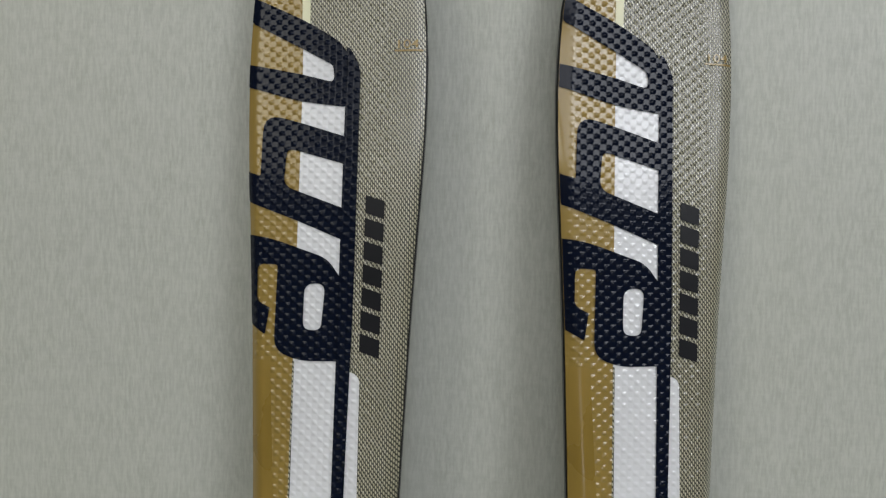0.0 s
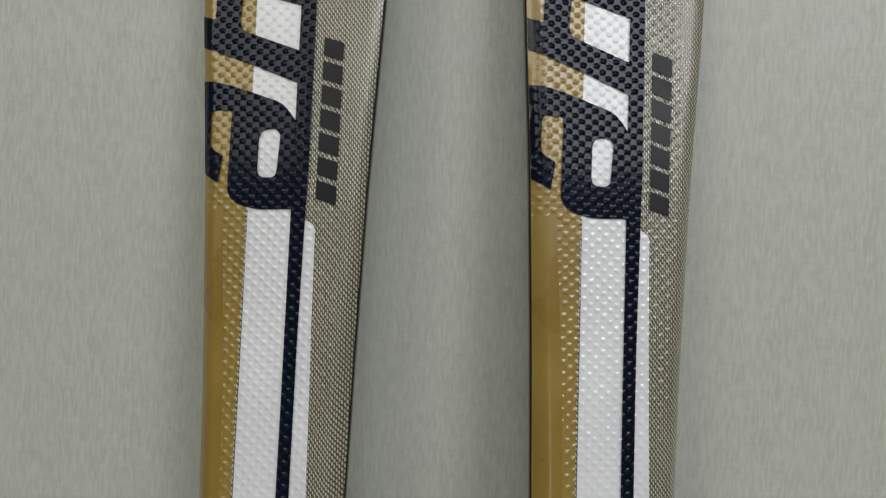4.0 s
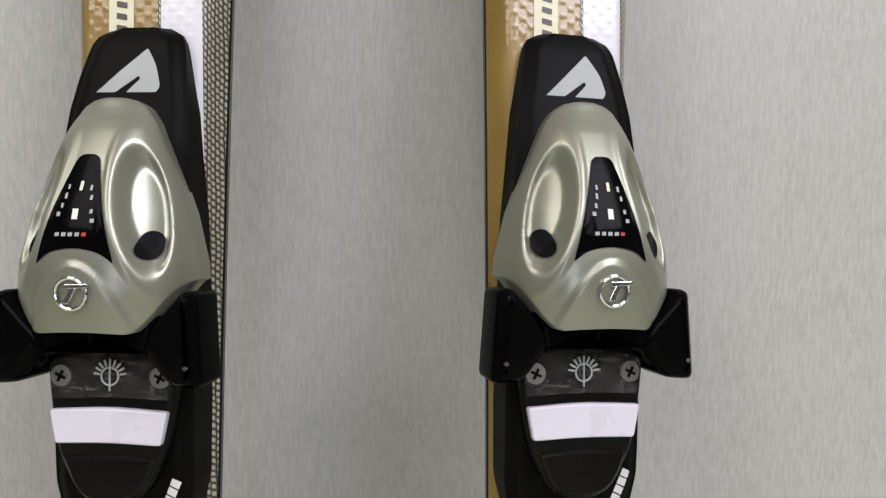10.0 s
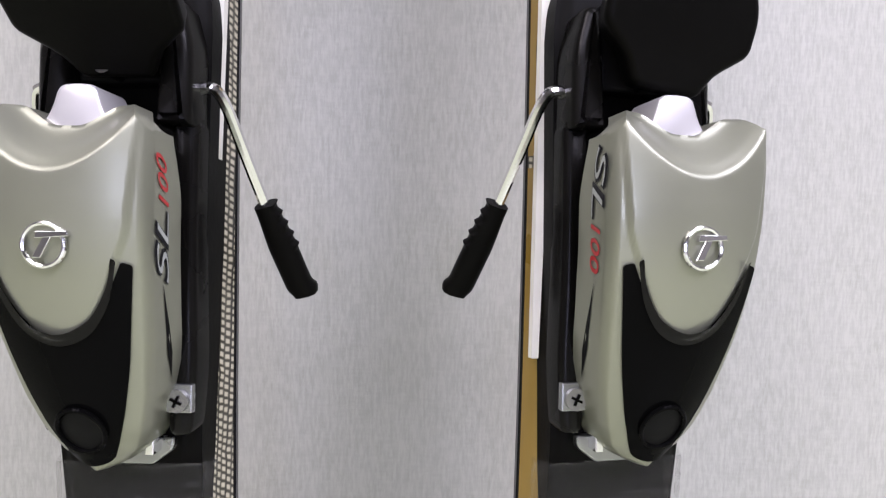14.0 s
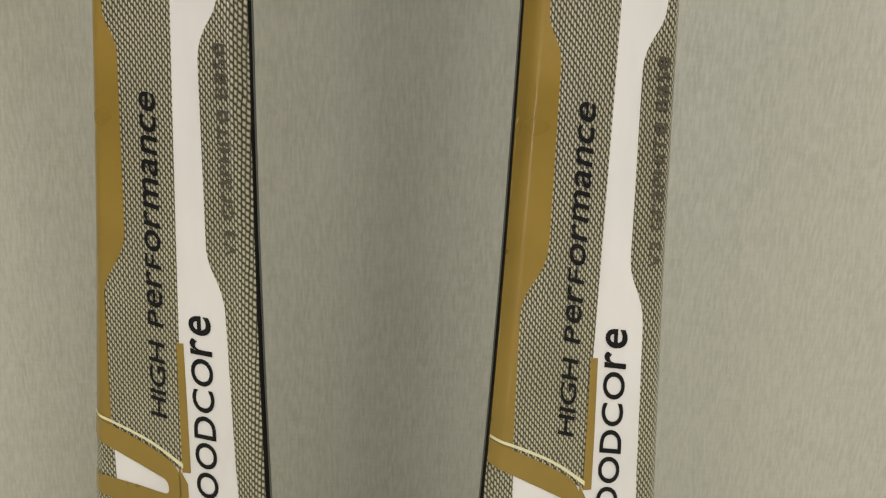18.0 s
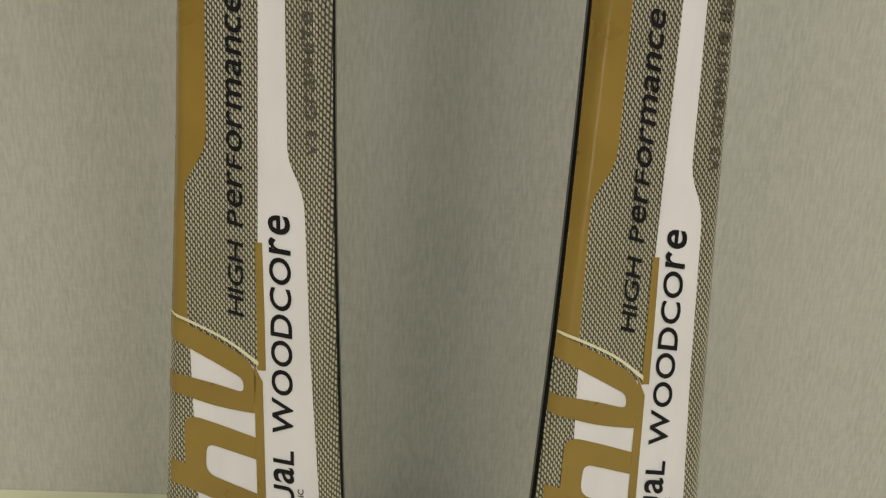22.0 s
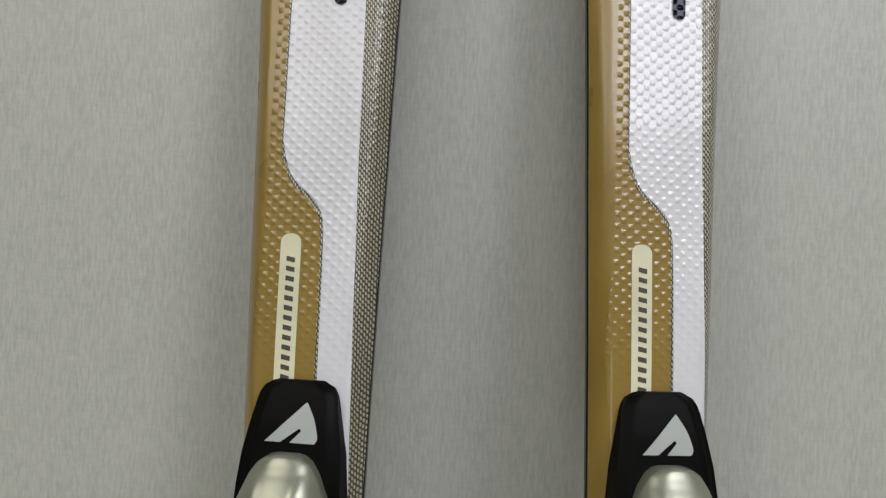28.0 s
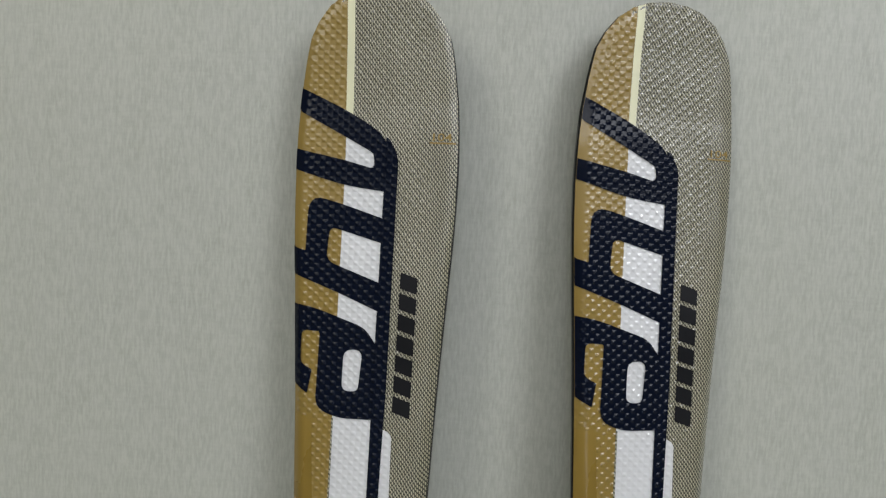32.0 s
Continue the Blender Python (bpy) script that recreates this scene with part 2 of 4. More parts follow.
MAT_WRAP = film_material("clear_tape_over_plate", 0.14, 0.5, (0.07, 1, 1), 0.08, (0.09, 0.09, 0.085), 0.0, 150.0, 2.0, 0.28)
MAT_BUMPER = film_material("clear_rubber", 0.6, 0.1, (1, 1, 1), 0.15, (0.40, 0.41, 0.30))


def part(name, bm, material, parent=None, label=""):
    mesh = bpy.data.meshes.new(name)
    bm.normal_update()
    bm.to_mesh(mesh)
    bm.free()
    if material:
        mesh.materials.append(material)
    ob = new(name, mesh)
    ob.parent = parent
    if label:
        ob["label"] = label
    return ob


def smoothed(ob, angle=35):
    me = ob.data
    me.polygons.foreach_set("use_smooth", [True] * len(me.polygons))
    me.set_sharp_from_angle(angle=radians(angle))
    return ob


def box(bm, x0, x1, y0, y1, z0, z1, bevel=0.0, segments=2):
    r = bmesh.ops.create_cube(bm, size=1, matrix=Matrix.Translation(((x0 + x1) / 2, (y0 + y1) / 2, (z0 + z1) / 2)) @ Matrix.Diagonal((x1 - x0, y1 - y0, z1 - z0, 1)))
    if bevel:
        edges = {e for v in r["verts"] for e in v.link_edges}
        bmesh.ops.bevel(bm, geom=list(edges), offset=bevel, segments=segments, affect="EDGES", profile=0.6)


# ---- room ----
bm = bmesh.new()
box(bm, -3, 3, 0.012, 0.13, -0.9, 3.0)
wall = tagged(part("wall_back", bm, MAT_WALL), "pale grey-green linen-textured display wall", "wall", kind="structure")
bm = bmesh.new()
box(bm, -3, 3, -2.5, 0.0116, -0.04, 0)
floor = tagged(part("floor", bm, MAT_FLOOR), "cream laminate display base", "floor", kind="structure")

ROOM = plain("room_plaster", (0.20, 0.195, 0.18), 0.8)
WINDOW_PAINT = plain("window_paint", (0.7, 0.7, 0.68), 0.4)
for name, b in (("wall_left", (-3.12, -3, -4.6, 0.13)), ("wall_right", (3, 3.12, -4.6, 0.13))):
    bm = bmesh.new()
    box(bm, *b, -0.04, 3.0)
    tagged(part(name, bm, ROOM), "plain plaster wall of the room", "wall", kind="structure")
bm = bmesh.new()
for x0, x1, z0, z1 in ((-3, -0.32, -0.04, 3.0), (0.42, 3, -0.04, 3.0), (-0.32, 0.42, -0.04, 0.18), (-0.32, 0.42, 1.32, 3.0)):
    box(bm, x0, x1, -4.6, -4.48, z0, z1)
tagged(part("wall_front", bm, ROOM), "plain plaster wall with a narrow window", "wall", kind="structure")
window = tagged(new("window_1"), "narrow daylight window in the plaster wall", "window", kind="structure")
for name, x0, x1, z0, z1 in (("frame_side", -0.32, -0.29, 0.18, 1.32), ("frame_side", 0.39, 0.42, 0.18, 1.32), ("frame_rail", -0.29, 0.39, 0.18, 0.21), ("frame_rail", -0.29, 0.39, 1.29, 1.32)):
    bm = bmesh.new()
    box(bm, x0 + 0.001, x1 - 0.001, -4.58, -4.50, z0 + 0.001, z1 - 0.001, 0.004)
    part(name, bm, WINDOW_PAINT, window)
bm = bmesh.new()
box(bm, -3.12, 3.12, -4.6, 0.13, 3.0, 3.1)
tagged(part("ceiling", bm, plain("ceiling_paint", (0.55, 0.55, 0.53), 0.8)), "white painted ceiling", "ceiling", kind="structure")
bm = bmesh.new()
box(bm, -3, 3, -4.48, -2.5, -0.04, -0.002)
tagged(part("floor_front", bm, plain("room_floor", (0.28, 0.26, 0.22), 0.5)), "grey-brown room floor", "floor", kind="structure")


# ---- skis ----
def ski_keys(keys):
    xs, ys = [k[0] for k in keys], [k[1] for k in keys]
    return lambda s: float(np.interp(s, xs, ys))


half_width_raw = ski_keys([(-0.0250, 0.0345), (-0.0165, 0.0390), (-0.004, 0.0450), (0.004, 0.0473), (0.03, 0.0465), (0.06, 0.0442), (0.12, 0.0413), (0.165, 0.0392), (0.23, 0.0368), (0.30, 0.0350),
                           (0.37, 0.0334), (0.45, 0.0318), (0.55, 0.0306), (0.65, 0.0303), (0.75, 0.0307), (0.85, 0.0319), (0.95, 0.0338), (1.05, 0.0362), (1.15, 0.0386), (1.21, 0.0406),
                           (1.32, 0.0436), (1.42, 0.0476), (1.475, 0.0507), (1.52, 0.0535), (1.56, 0.0548), (1.59, 0.0542), (1.61, 0.0530), (1.63, 0.0507), (1.65, 0.0466), (1.661, 0.0412),
                           (1.671, 0.0333), (1.678, 0.0230), (1.6812, 0.0130), (1.6825, 0.002)])
top_height = ski_keys([(-0.035, -0.001), (0.0, 0), (0.15, 0.004), (0.3, 0.007), (0.65, 0.011), (1.0, 0.010), (1.1, 0.008), (1.3, 0.004), (1.45, 0.002), (1.56, 0.0005), (1.61, 0.0015), (1.65, 0.005), (1.69, 0.011)])
thickness = ski_keys([(-0.035, 0.008), (0.3, 0.012), (0.65, 0.016), (1.1, 0.013), (1.45, 0.009), (1.6, 0.007), (1.69, 0.005)])


flare = ski_keys([(0.02, 0.0), (0.16, 1.0), (1.35, 1.0), (1.58, 0.0)])


def half_width(s):
    if s > 1.63 or s < 0.02:
        return half_width_raw(s)
    return (half_width_raw(s - 0.02) + half_width_raw(s) * 2 + half_width_raw(s + 0.02)) / 4


cap_slope = ski_keys([(0.0, 0.45), (0.15, 0.60), (0.30, 0.82), (0.62, 0.97), (1.1, 0.94), (1.3, 0.85), (1.45, 0.70), (1.6, 0.45)])


def print_shift(s):
    """The printed fields lie a little to one side of the outline's middle."""
    return float(np.interp(s, (0.0, 0.15, 0.35, 0.8, 1.6), (0.0015, 0.0028, 0.0030, 0.0020, 0.0003)))


bevel_zone = ski_keys([(0.0, 0.0050), (0.6, 0.0062), (0.98, 0.0090), (1.30, 0.0090), (1.5, 0.0060)])


def top_at(u, s):
    """Height of the top sheet: flat in the middle, the cap sloping down to the edges at both sides."""
    w = half_width(s)
    zone = bevel_zone(s)
    k = min(1.0, max(0.0, (abs(u) - (w - zone)) / zone))
    drop = thickness(s) - 0.0032 + (0.0010 * flare(s) if u > 0 else 0.0)
    return top_height(s) - drop * (0.35 * k + 0.65 * k * k) * cap_slope(s) * (1.0 if s > 0.0 else max(0.2, 1 + s / 0.025))


def stations():
    return [-0.025, -0.021, -0.0165, -0.012, -0.008, -0.004] + [i * 0.02 for i in range(0, 81)] + [1.605, 1.61, 1.62, 1.63, 1.64, 1.65, 1.656, 1.661, 1.666, 1.671, 1.675, 1.678, 1.6798, 1.6812, 1.682, 1.6825]


def loft(rows, closed_rows=False, caps=True):
    """A mesh through rows of points; every row has the same count."""
    bm = bmesh.new()
    vs = [[bm.verts.new(p) for p in row] for row in rows]
    n = len(rows[0])
    for a, b in zip(vs, vs[1:]):
        for i in range(n if closed_rows else n - 1):
            j = (i + 1) % n
            bm.faces.new((a[i], a[j], b[j], b[i]))
    if caps and closed_rows:
        bm.faces.new(vs[0][::-1])
        bm.faces.new(vs[-1])
    bmesh.ops.recalc_face_normals(bm, faces=bm.faces)
    return bm


def ski_point(u, s, h):
    return (u, -h, s)


def fillet(points):
    """Rounds the corners of an outline: points are (u, s) or (u, s, radius)."""
    out, n = [], len(points)
    for i in range(n):
        p, q, r = Vector(points[i - 1][:2]), Vector(points[i][:2]), Vector(points[(i + 1) % n][:2])
        rad = points[i][2] if len(points[i]) > 2 else 0.0
        a, b = p - q, r - q
        reach = min(rad, a.length * 0.48, b.length * 0.48)
        if reach < 1e-5:
            out.append(q)
            continue
        a, b = q + a.normalized() * reach, q + b.normalized() * reach
        for k in range(6):
            t = k / 5
            out.append(a * (1 - t) ** 2 + q * 2 * t * (1 - t) + b * t * t)
    return out


def flat_mesh(outlines):
    """Fills outlines, the later ones as holes in the first, and returns a bmesh in the plane."""
    cu = bpy.data.curves.new("outline", "CURVE")
    cu.dimensions, cu.fill_mode = "2D", "BOTH"
    for pts in outlines:
        sp = cu.splines.new("POLY")
        sp.points.add(len(pts) - 1)
        for v, p in zip(sp.points, pts):
            v.co = (p[0], p[1], 0, 1)
        sp.use_cyclic_u = True
    return curve_mesh(cu)


def curve_mesh(cu):
    ob = new("outline", cu)
    me = bpy.data.meshes.new_from_object(ob.evaluated_get(bpy.context.evaluated_depsgraph_get()))
    bpy.data.objects.remove(ob)
    bpy.data.curves.remove(cu)
    bm = bmesh.new()
    bm.from_mesh(me)
    bpy.data.meshes.remove(me)
    return bm


def cut(bm, axis, at):
    no = (1, 0, 0) if axis == 0 else (0, 1, 0)
    co = (at, 0, 0) if axis == 0 else (0, at, 0)
    bmesh.ops.bisect_plane(bm, geom=bm.verts[:] + bm.edges[:] + bm.faces[:], plane_co=co, plane_no=no, dist=1e-7)


def lay(bm, height, lift, step=0.01, u_step=0.0, clip=None):
    """Cuts a flat mesh along a grid and lays it on the surface height(u, s)."""
    us, ss = [v.co.x for v in bm.verts], [v.co.y for v in bm.verts]
    k = math.ceil(min(ss) / step)
    while k * step < max(ss):
        cut(bm, 1, k * step)
        k += 1
    if u_step:
        k = math.ceil(min(us) / u_step)
        while k * u_step < max(us):
            cut(bm, 0, k * u_step)
            k += 1
    for v in bm.verts:
        u, s = v.co.x, v.co.y
        if height is top_at:
            u += print_shift(s)
        if clip:
            u = max(-clip(s), min(clip(s), u))
        v.co = ski_point(u, s, height(u, s) + lift)
    bmesh.ops.remove_doubles(bm, verts=bm.verts, dist=2e-6)
    for f in bm.faces:
        f.normal_update()
        if f.normal.y > 0:
            f.normal_flip()
    for f in bm.faces:
        f.smooth = True
    return bm


def ski_edge(s):
    return half_width(s) + 0.0001


def inlay(name, outlines, material, parent, lift, label=""):
    """A printed or lacquered field on the top sheet."""
    bm = flat_mesh([fillet(o) for o in outlines])
    for i in range(22):
        cut(bm, 0, -0.0205 - i * 0.0015)
        cut(bm, 0, 0.0205 + i * 0.0015)
    return part(name, lay(bm, top_at, lift, 0.01, 0.0, ski_edge), material, parent, label)


def words(text, start, end, cap, height, lift, material, parent, name, lean=0.0, side=1, spacing=1.0):
    """Lettering that runs from start to end, (u, s) on the base line; cap: letter height."""
    cu = bpy.data.curves.new("text", "FONT")
    cu.body, cu.size, cu.space_character, cu.shear = text, 1.0, spacing, lean
    cu.fill_mode, cu.offset, cu.resolution_u = "FRONT", 0.006, 5
    bm = curve_mesh(cu)
    xs, ys = [v.co.x for v in bm.verts], [v.co.y for v in bm.verts]
    a, b = Vector(start), Vector(end)
    along = b - a
    up = Vector((-along.y, along.x)).normalized() * cap * side
    x0, dx, dy = min(xs), max(xs) - min(xs), 0.66
    for v in bm.verts:
        p = a + along * ((v.co.x - x0) / dx) + up * (v.co.y / dy)
        v.co = (p.x, p.y, 0)
    return part(name, lay(bm, height, lift, 0.004, 0.0012), material, parent)


def tall_words(text, start, end, cap, height, lift, material, parent, name, lean=0.2, weight=0.012, gap=0.11):
    """Lettering whose small letters stand as tall as its capitals."""
    a, b = Vector(start), Vector(end)
    along = b - a
    up = Vector((-along.y, along.x)).normalized() * cap
    glyphs, x = [], 0.0
    for ch in text:
        if ch == " ":
            x += 0.42
            continue
        cu = bpy.data.curves.new("text", "FONT")
        cu.body, cu.size, cu.fill_mode, cu.offset, cu.resolution_u = ch, 1.0, "FRONT", weight, 5
        bm = curve_mesh(cu)
        xs, ys = [v.co.x for v in bm.verts], [v.co.y for v in bm.verts]
        wide = (max(xs) - min(xs)) * (1.35 if ch.islower() else 1.12)
        for v in bm.verts:
            v.co.x = x + (v.co.x - min(xs)) / (max(xs) - min(xs)) * wide
            v.co.y = (v.co.y - min(ys)) / (max(ys) - min(ys))
        glyphs.append(bm)
        x += wide + gap
    length = x - gap
    whole = bmesh.new()
    for bm in glyphs:
        made = {}
        for v in bm.verts:
            p = a + along * (v.co.x / length) + up * v.co.y + along.normalized() * cap * lean * v.co.y
            made[v] = whole.verts.new((p.x, p.y, 0))
        for face in bm.faces:
            whole.faces.new([made[v] for v in face.verts])
        bm.free()
    return part(name, lay(whole, height, lift, 0.004, 0.0012), material, parent)


def slanted_bars(count, start, end, cap, height, lift, material, parent, name="lettering_bar", slant=0.25, gap=0.28):
    a, b = Vector(start), Vector(end)
    along = (b - a) / count
    up = Vector((-along.y, along.x)).normalized() * cap
    for i in range(count):
        p = a + along * i
        q = along * (1 - gap)
        lean = along.normalized() * cap * slant
        pts = [p, p + q, p + q + up + lean, p + up + lean]
        bm = flat_mesh([[(*v,) for v in pts]])
        part(name, lay(bm, height, lift, 0.01), material, parent)


def field(half, s0, s1, height, floor_h, ns=24, nu=14, low=None, high=None):
    """A moulded shell: a grid over the outline u = f * half(s), s between two ends, with sides down to the height floor_h,
    or by floor_h(s) below the rim."""
    rows = []
    for j in range(ns + 1):
        t = j / ns
        row = []
        for i in range(nu + 1):
            f = -1 + 2 * i / nu
            f = math.sin(f * math.pi / 2) * 0.35 + f * 0.65
            a = low(f) if low else s0
            b = high(f) if high else s1
            s = a + (b - a) * t
            u = f * half(s)
            row.append((u, s, height(u, s)))
        rows.append(row)
    bm = bmesh.new()
    vs = [[bm.verts.new(ski_point(*p)) for p in row] for row in rows]
    for a, b in zip(vs, vs[1:]):
        for i in range(nu):
            bm.faces.new((a[i], a[i + 1], b[i + 1], b[i]))
    ring = vs[0] + [r[-1] for r in vs[1:]] + vs[-1][-2::-1] + [r[0] for r in vs[-2:0:-1]]
    down = [bm.verts.new((v.co.x, v.co.y + floor_h(v.co.z) if callable(floor_h) else -floor_h, v.co.z)) for v in ring]
    n = len(ring)
    for i in range(n):
        bm.faces.new((ring[i], down[i], down[(i + 1) % n], ring[(i + 1) % n]))
    bmesh.ops.remove_doubles(bm, verts=bm.verts, dist=1e-5)
    bmesh.ops.recalc_face_normals(bm, faces=bm.faces)
    return bm


def prism(points, h0, h1, bevel=0.001):
    """An outline (u, s) raised from h0 to h1 with rounded rims."""
    pts = fillet(points)
    bm = bmesh.new()
    a = [bm.verts.new(ski_point(p[0], p[1], h0)) for p in pts]
    b = [bm.verts.new(ski_point(p[0], p[1], h1)) for p in pts]
    bm.faces.new(a)
    top = bm.faces.new(b)
    for i in range(len(pts)):
        j = (i + 1) % len(pts)
        bm.faces.new((a[i], a[j], b[j], b[i]))
    bmesh.ops.recalc_face_normals(bm, faces=bm.faces)
    if bevel:
        bmesh.ops.bevel(bm, geom=list(top.edges), offset=bevel, segments=3, affect="EDGES", profile=0.5)
    return bm


def mirrored(points):
    """A half outline (u >= 0, from one end to the other) and its mirror image."""
    left = [(-p[0], *p[1:]) for p in reversed(points) if abs(p[0]) > 1e-6]
    return list(points) + left


def disc(bm, u, s, h0, h1, r0, r1=None, n=24):
    m = Matrix.Translation(ski_point(u, s, (h0 + h1) / 2)) @ Matrix.Rotation(math.pi / 2, 4, "X")
    bmesh.ops.create_cone(bm, cap_ends=True, segments=n, radius1=r0, radius2=r1 or r0, depth=h1 - h0, matrix=m)


def ring(bm, u, s, h, r, tube_r, n=28, k=8, tilt=0.0):
    vs = []
    for i in range(n):
        a = 2 * math.pi * i / n
        vs.append([bm.verts.new(ski_point(u + (r + tube_r * math.cos(b)) * math.cos(a), s + (r + tube_r * math.cos(b)) * math.sin(a), h + tube_r * math.sin(b) + tilt * math.sin(a) * r)) for b in [2 * math.pi * j / k for j in range(k)]])
    for i in range(n):
        for j in range(k):
            bm.faces.new((vs[i][j], vs[(i + 1) % n][j], vs[(i + 1) % n][(j + 1) % k], vs[i][(j + 1) % k]))
    bmesh.ops.recalc_face_normals(bm, faces=bm.faces)


def tube(points, radius, n=10):
    """A bent wire through points (u, s, h), its bends rounded."""
    pts = [Vector(ski_point(*p)) for p in points]
    for _ in range(2):
        fine = [pts[0]]
        for a, b in zip(pts, pts[1:]):
            fine += [a.lerp(b, 0.25), a.lerp(b, 0.75)]
        pts = fine + [pts[-1]]
    rows = []
    for i, p in enumerate(pts):
        d = (pts[min(i + 1, len(pts) - 1)] - pts[max(i - 1, 0)]).normalized()
        x = d.orthogonal().normalized() if i == 0 else (x - d * x.dot(d)).normalized()
        y = d.cross(x)
        rows.append([p + (x * math.cos(a) + y * math.sin(a)) * radius for a in [2 * math.pi * k / n for k in range(n)]])
    return loft(rows, True)


# the ski's printed fields
def emblem_shapes(place):
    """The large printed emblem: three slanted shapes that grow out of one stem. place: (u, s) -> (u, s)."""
    arms = [(-0.056, 1.6190), (-0.0170, 1.6014, 0.02), (0.0090, 1.5850, 0.012), (0.0065, 1.5560, 0.001), (0.0065, 1.5504, 0.001), (-0.0205, 1.5535, 0.02), (-0.056, 1.5636),
            (-0.056, 1.5772), (-0.0205, 1.5701), (-0.0005, 1.5650, 0.004), (-0.0013, 1.5752, 0.003), (-0.0200, 1.5851), (-0.056, 1.6035)]
    arch = [(0.0065, 1.5328), (-0.0199, 1.5409, 0.02), (-0.0440, 1.5470, 0.013), (-0.0447, 1.5092, 0.001), (-0.056, 1.5125), (-0.056, 1.4950), (-0.0218, 1.4829), (0.0065, 1.4718)]
    arch_gap = [(-0.0285, 1.5260, 0.005), (0.0065, 1.5165, 0.0005), (0.0065, 1.4905, 0.0005), (-0.0300, 1.5033, 0.006)]
    bowl = [(0.0065, 1.4500, 0.001), (-0.0013, 1.4606, 0.006), (-0.0374, 1.4722, 0.02), (-0.056, 1.4745, 0.004), (-0.056, 1.4250), (-0.0382, 1.4150, 0.001), (-0.0358, 1.4308, 0.001), (-0.0442, 1.4348, 0.004),
            (-0.0442, 1.4567, 0.004), (-0.0318, 1.4563, 0.002), (-0.0325, 1.4060, 0.02), (-0.0170, 1.4002, 0.010), (0.0065, 1.4010)]
    bowl_gap = [(-0.0148, 1.4455, 0.006), (-0.0150, 1.4185, 0.005), (-0.0040, 1.4185, 0.004), (-0.0020, 1.4460, 0.006)]
    stem = [(0.0066, 1.5860, 0.001), (0.0090, 1.5850, 0.004), (0.0152, 1.5740, 0.006), (0.0150, 1.4300)]

    def put(pts):
        return [(*place(p[0], p[1]), *p[2:]) for p in pts]
    return [put(arms)], [put(arch), put(arch_gap)], [put(bowl), put(bowl_gap)], put(stem)


def ski_graphics(ski):
    far = 0.07
    # front half: gold field with its bevel, the white stripe and the thin lines
    inlay("gold_field", [[(-far, 1.677), (-0.0222, 1.677), (-0.0205, 1.5690), (-0.0203, 1.10), (-0.0185, 1.0990, 0.01), (-0.0140, 1.0870, 0.010), (0.0045, 1.0720, 0.014), (0.0055, 1.0400), (0.0060, 0.555),
                          (-far, 0.555)]], MAT_GOLD, ski, 0.0003, "gold lacquer field with pressed dimples")
    inlay("gold_bevel", [[(-far, 1.40), (-0.0345, 1.40, 0.003), (-0.0290, 1.31), (-0.0268, 1.20), (-0.0275, 1.06, 0.01), (-0.0310, 1.00), (-0.0258, 0.93), (-0.0258, 0.555), (-far, 0.555)]], MAT_GOLD_EDGE, ski, 0.0005)
    inlay("white_line", [[(-0.0222, 1.6780), (-0.0170, 1.6795), (-0.0165, 1.60), (-0.0215, 1.60)]], MAT_CREAM, ski, 0.0004)
    inlay("white_field", [[(-0.0207, 1.5940), (0.0050, 1.5840), (0.0068, 1.5695), (0.0068, 1.40), (0.0118, 1.3960), (0.0200, 1.3930, 0.009), (0.0205, 1.33), (0.0222, 1.22), (0.0230, 1.10), (0.0250, 0.99), (0.0262, 0.90), (0.0256, 0.80), (0.0246, 0.73), (0.0244, 0.555), (0.0062, 0.555),
                           (0.0057, 1.04), (0.0047, 1.0722, 0.014), (-0.0138, 1.0872, 0.010), (-0.0183, 1.0992, 0.01), (-0.0202, 1.11)]], MAT_WHITE, ski, 0.0003, "white lacquer stripe")
    inlay("dark_seam", [[(-0.0208, 1.40), (-0.0196, 1.40), (-0.0196, 1.11), (-0.0176, 1.0992, 0.01), (-0.0131, 1.0878, 0.010), (0.0053, 1.0730, 0.014), (0.0064, 1.04), (0.0068, 0.97), (0.0052, 0.97),
                         (0.0049, 1.04), (0.0039, 1.0710, 0.014), (-0.0146, 1.0863, 0.010), (-0.0190, 1.0985, 0.01), (-0.0208, 1.11)]], MAT_WEAVE, ski, 0.0005)
    inlay("address_pill", [[(-0.0174, 1.0585, 0.0057), (-0.0060, 1.0585, 0.0057), (-0.0055, 0.97), (-0.0168, 0.97)]], MAT_CREAM, ski, 0.0006, "pale pill-shaped plate with dark lettering bars")
    slanted_bars(14, (-0.0084, 0.9750), (-0.0088, 1.0480), 0.0048, top_at, 0.0008, MAT_GREYPRINT, ski, slant=0.2, gap=0.5)
    arms, arch, bowl, stem = emblem_shapes(lambda u, s: (u, s))
    for outlines in (arms, arch, bowl):
        inlay("black_emblem_shape", outlines, MAT_INK, ski, 0.0010, "glossy blue-black lacquer shape")
    inlay("black_stem", [stem + [(0.0130, 1.33), (0.0121, 1.1855, 0.0037), (0.0047, 1.1855, 0.0037), (0.0055, 1.33)]], MAT_INK, ski, 0.0010)
    slanted_bars(7, (0.0312, 1.4035), (0.0322, 1.4975), 0.0116, top_at, 0.0007, MAT_PRINT, ski, slant=0.3, gap=0.22)
    inlay("size_mark", [[(0.0355, 1.5837), (0.0525, 1.5837), (0.0525, 1.5826), (0.0355, 1.5826)]], MAT_GOLD_EDGE, ski, 0.0005)
    words("104", (0.0375, 1.5846), (0.0500, 1.5846), 0.0046, top_at, 0.0007, MAT_GOLD, ski, "size_number")

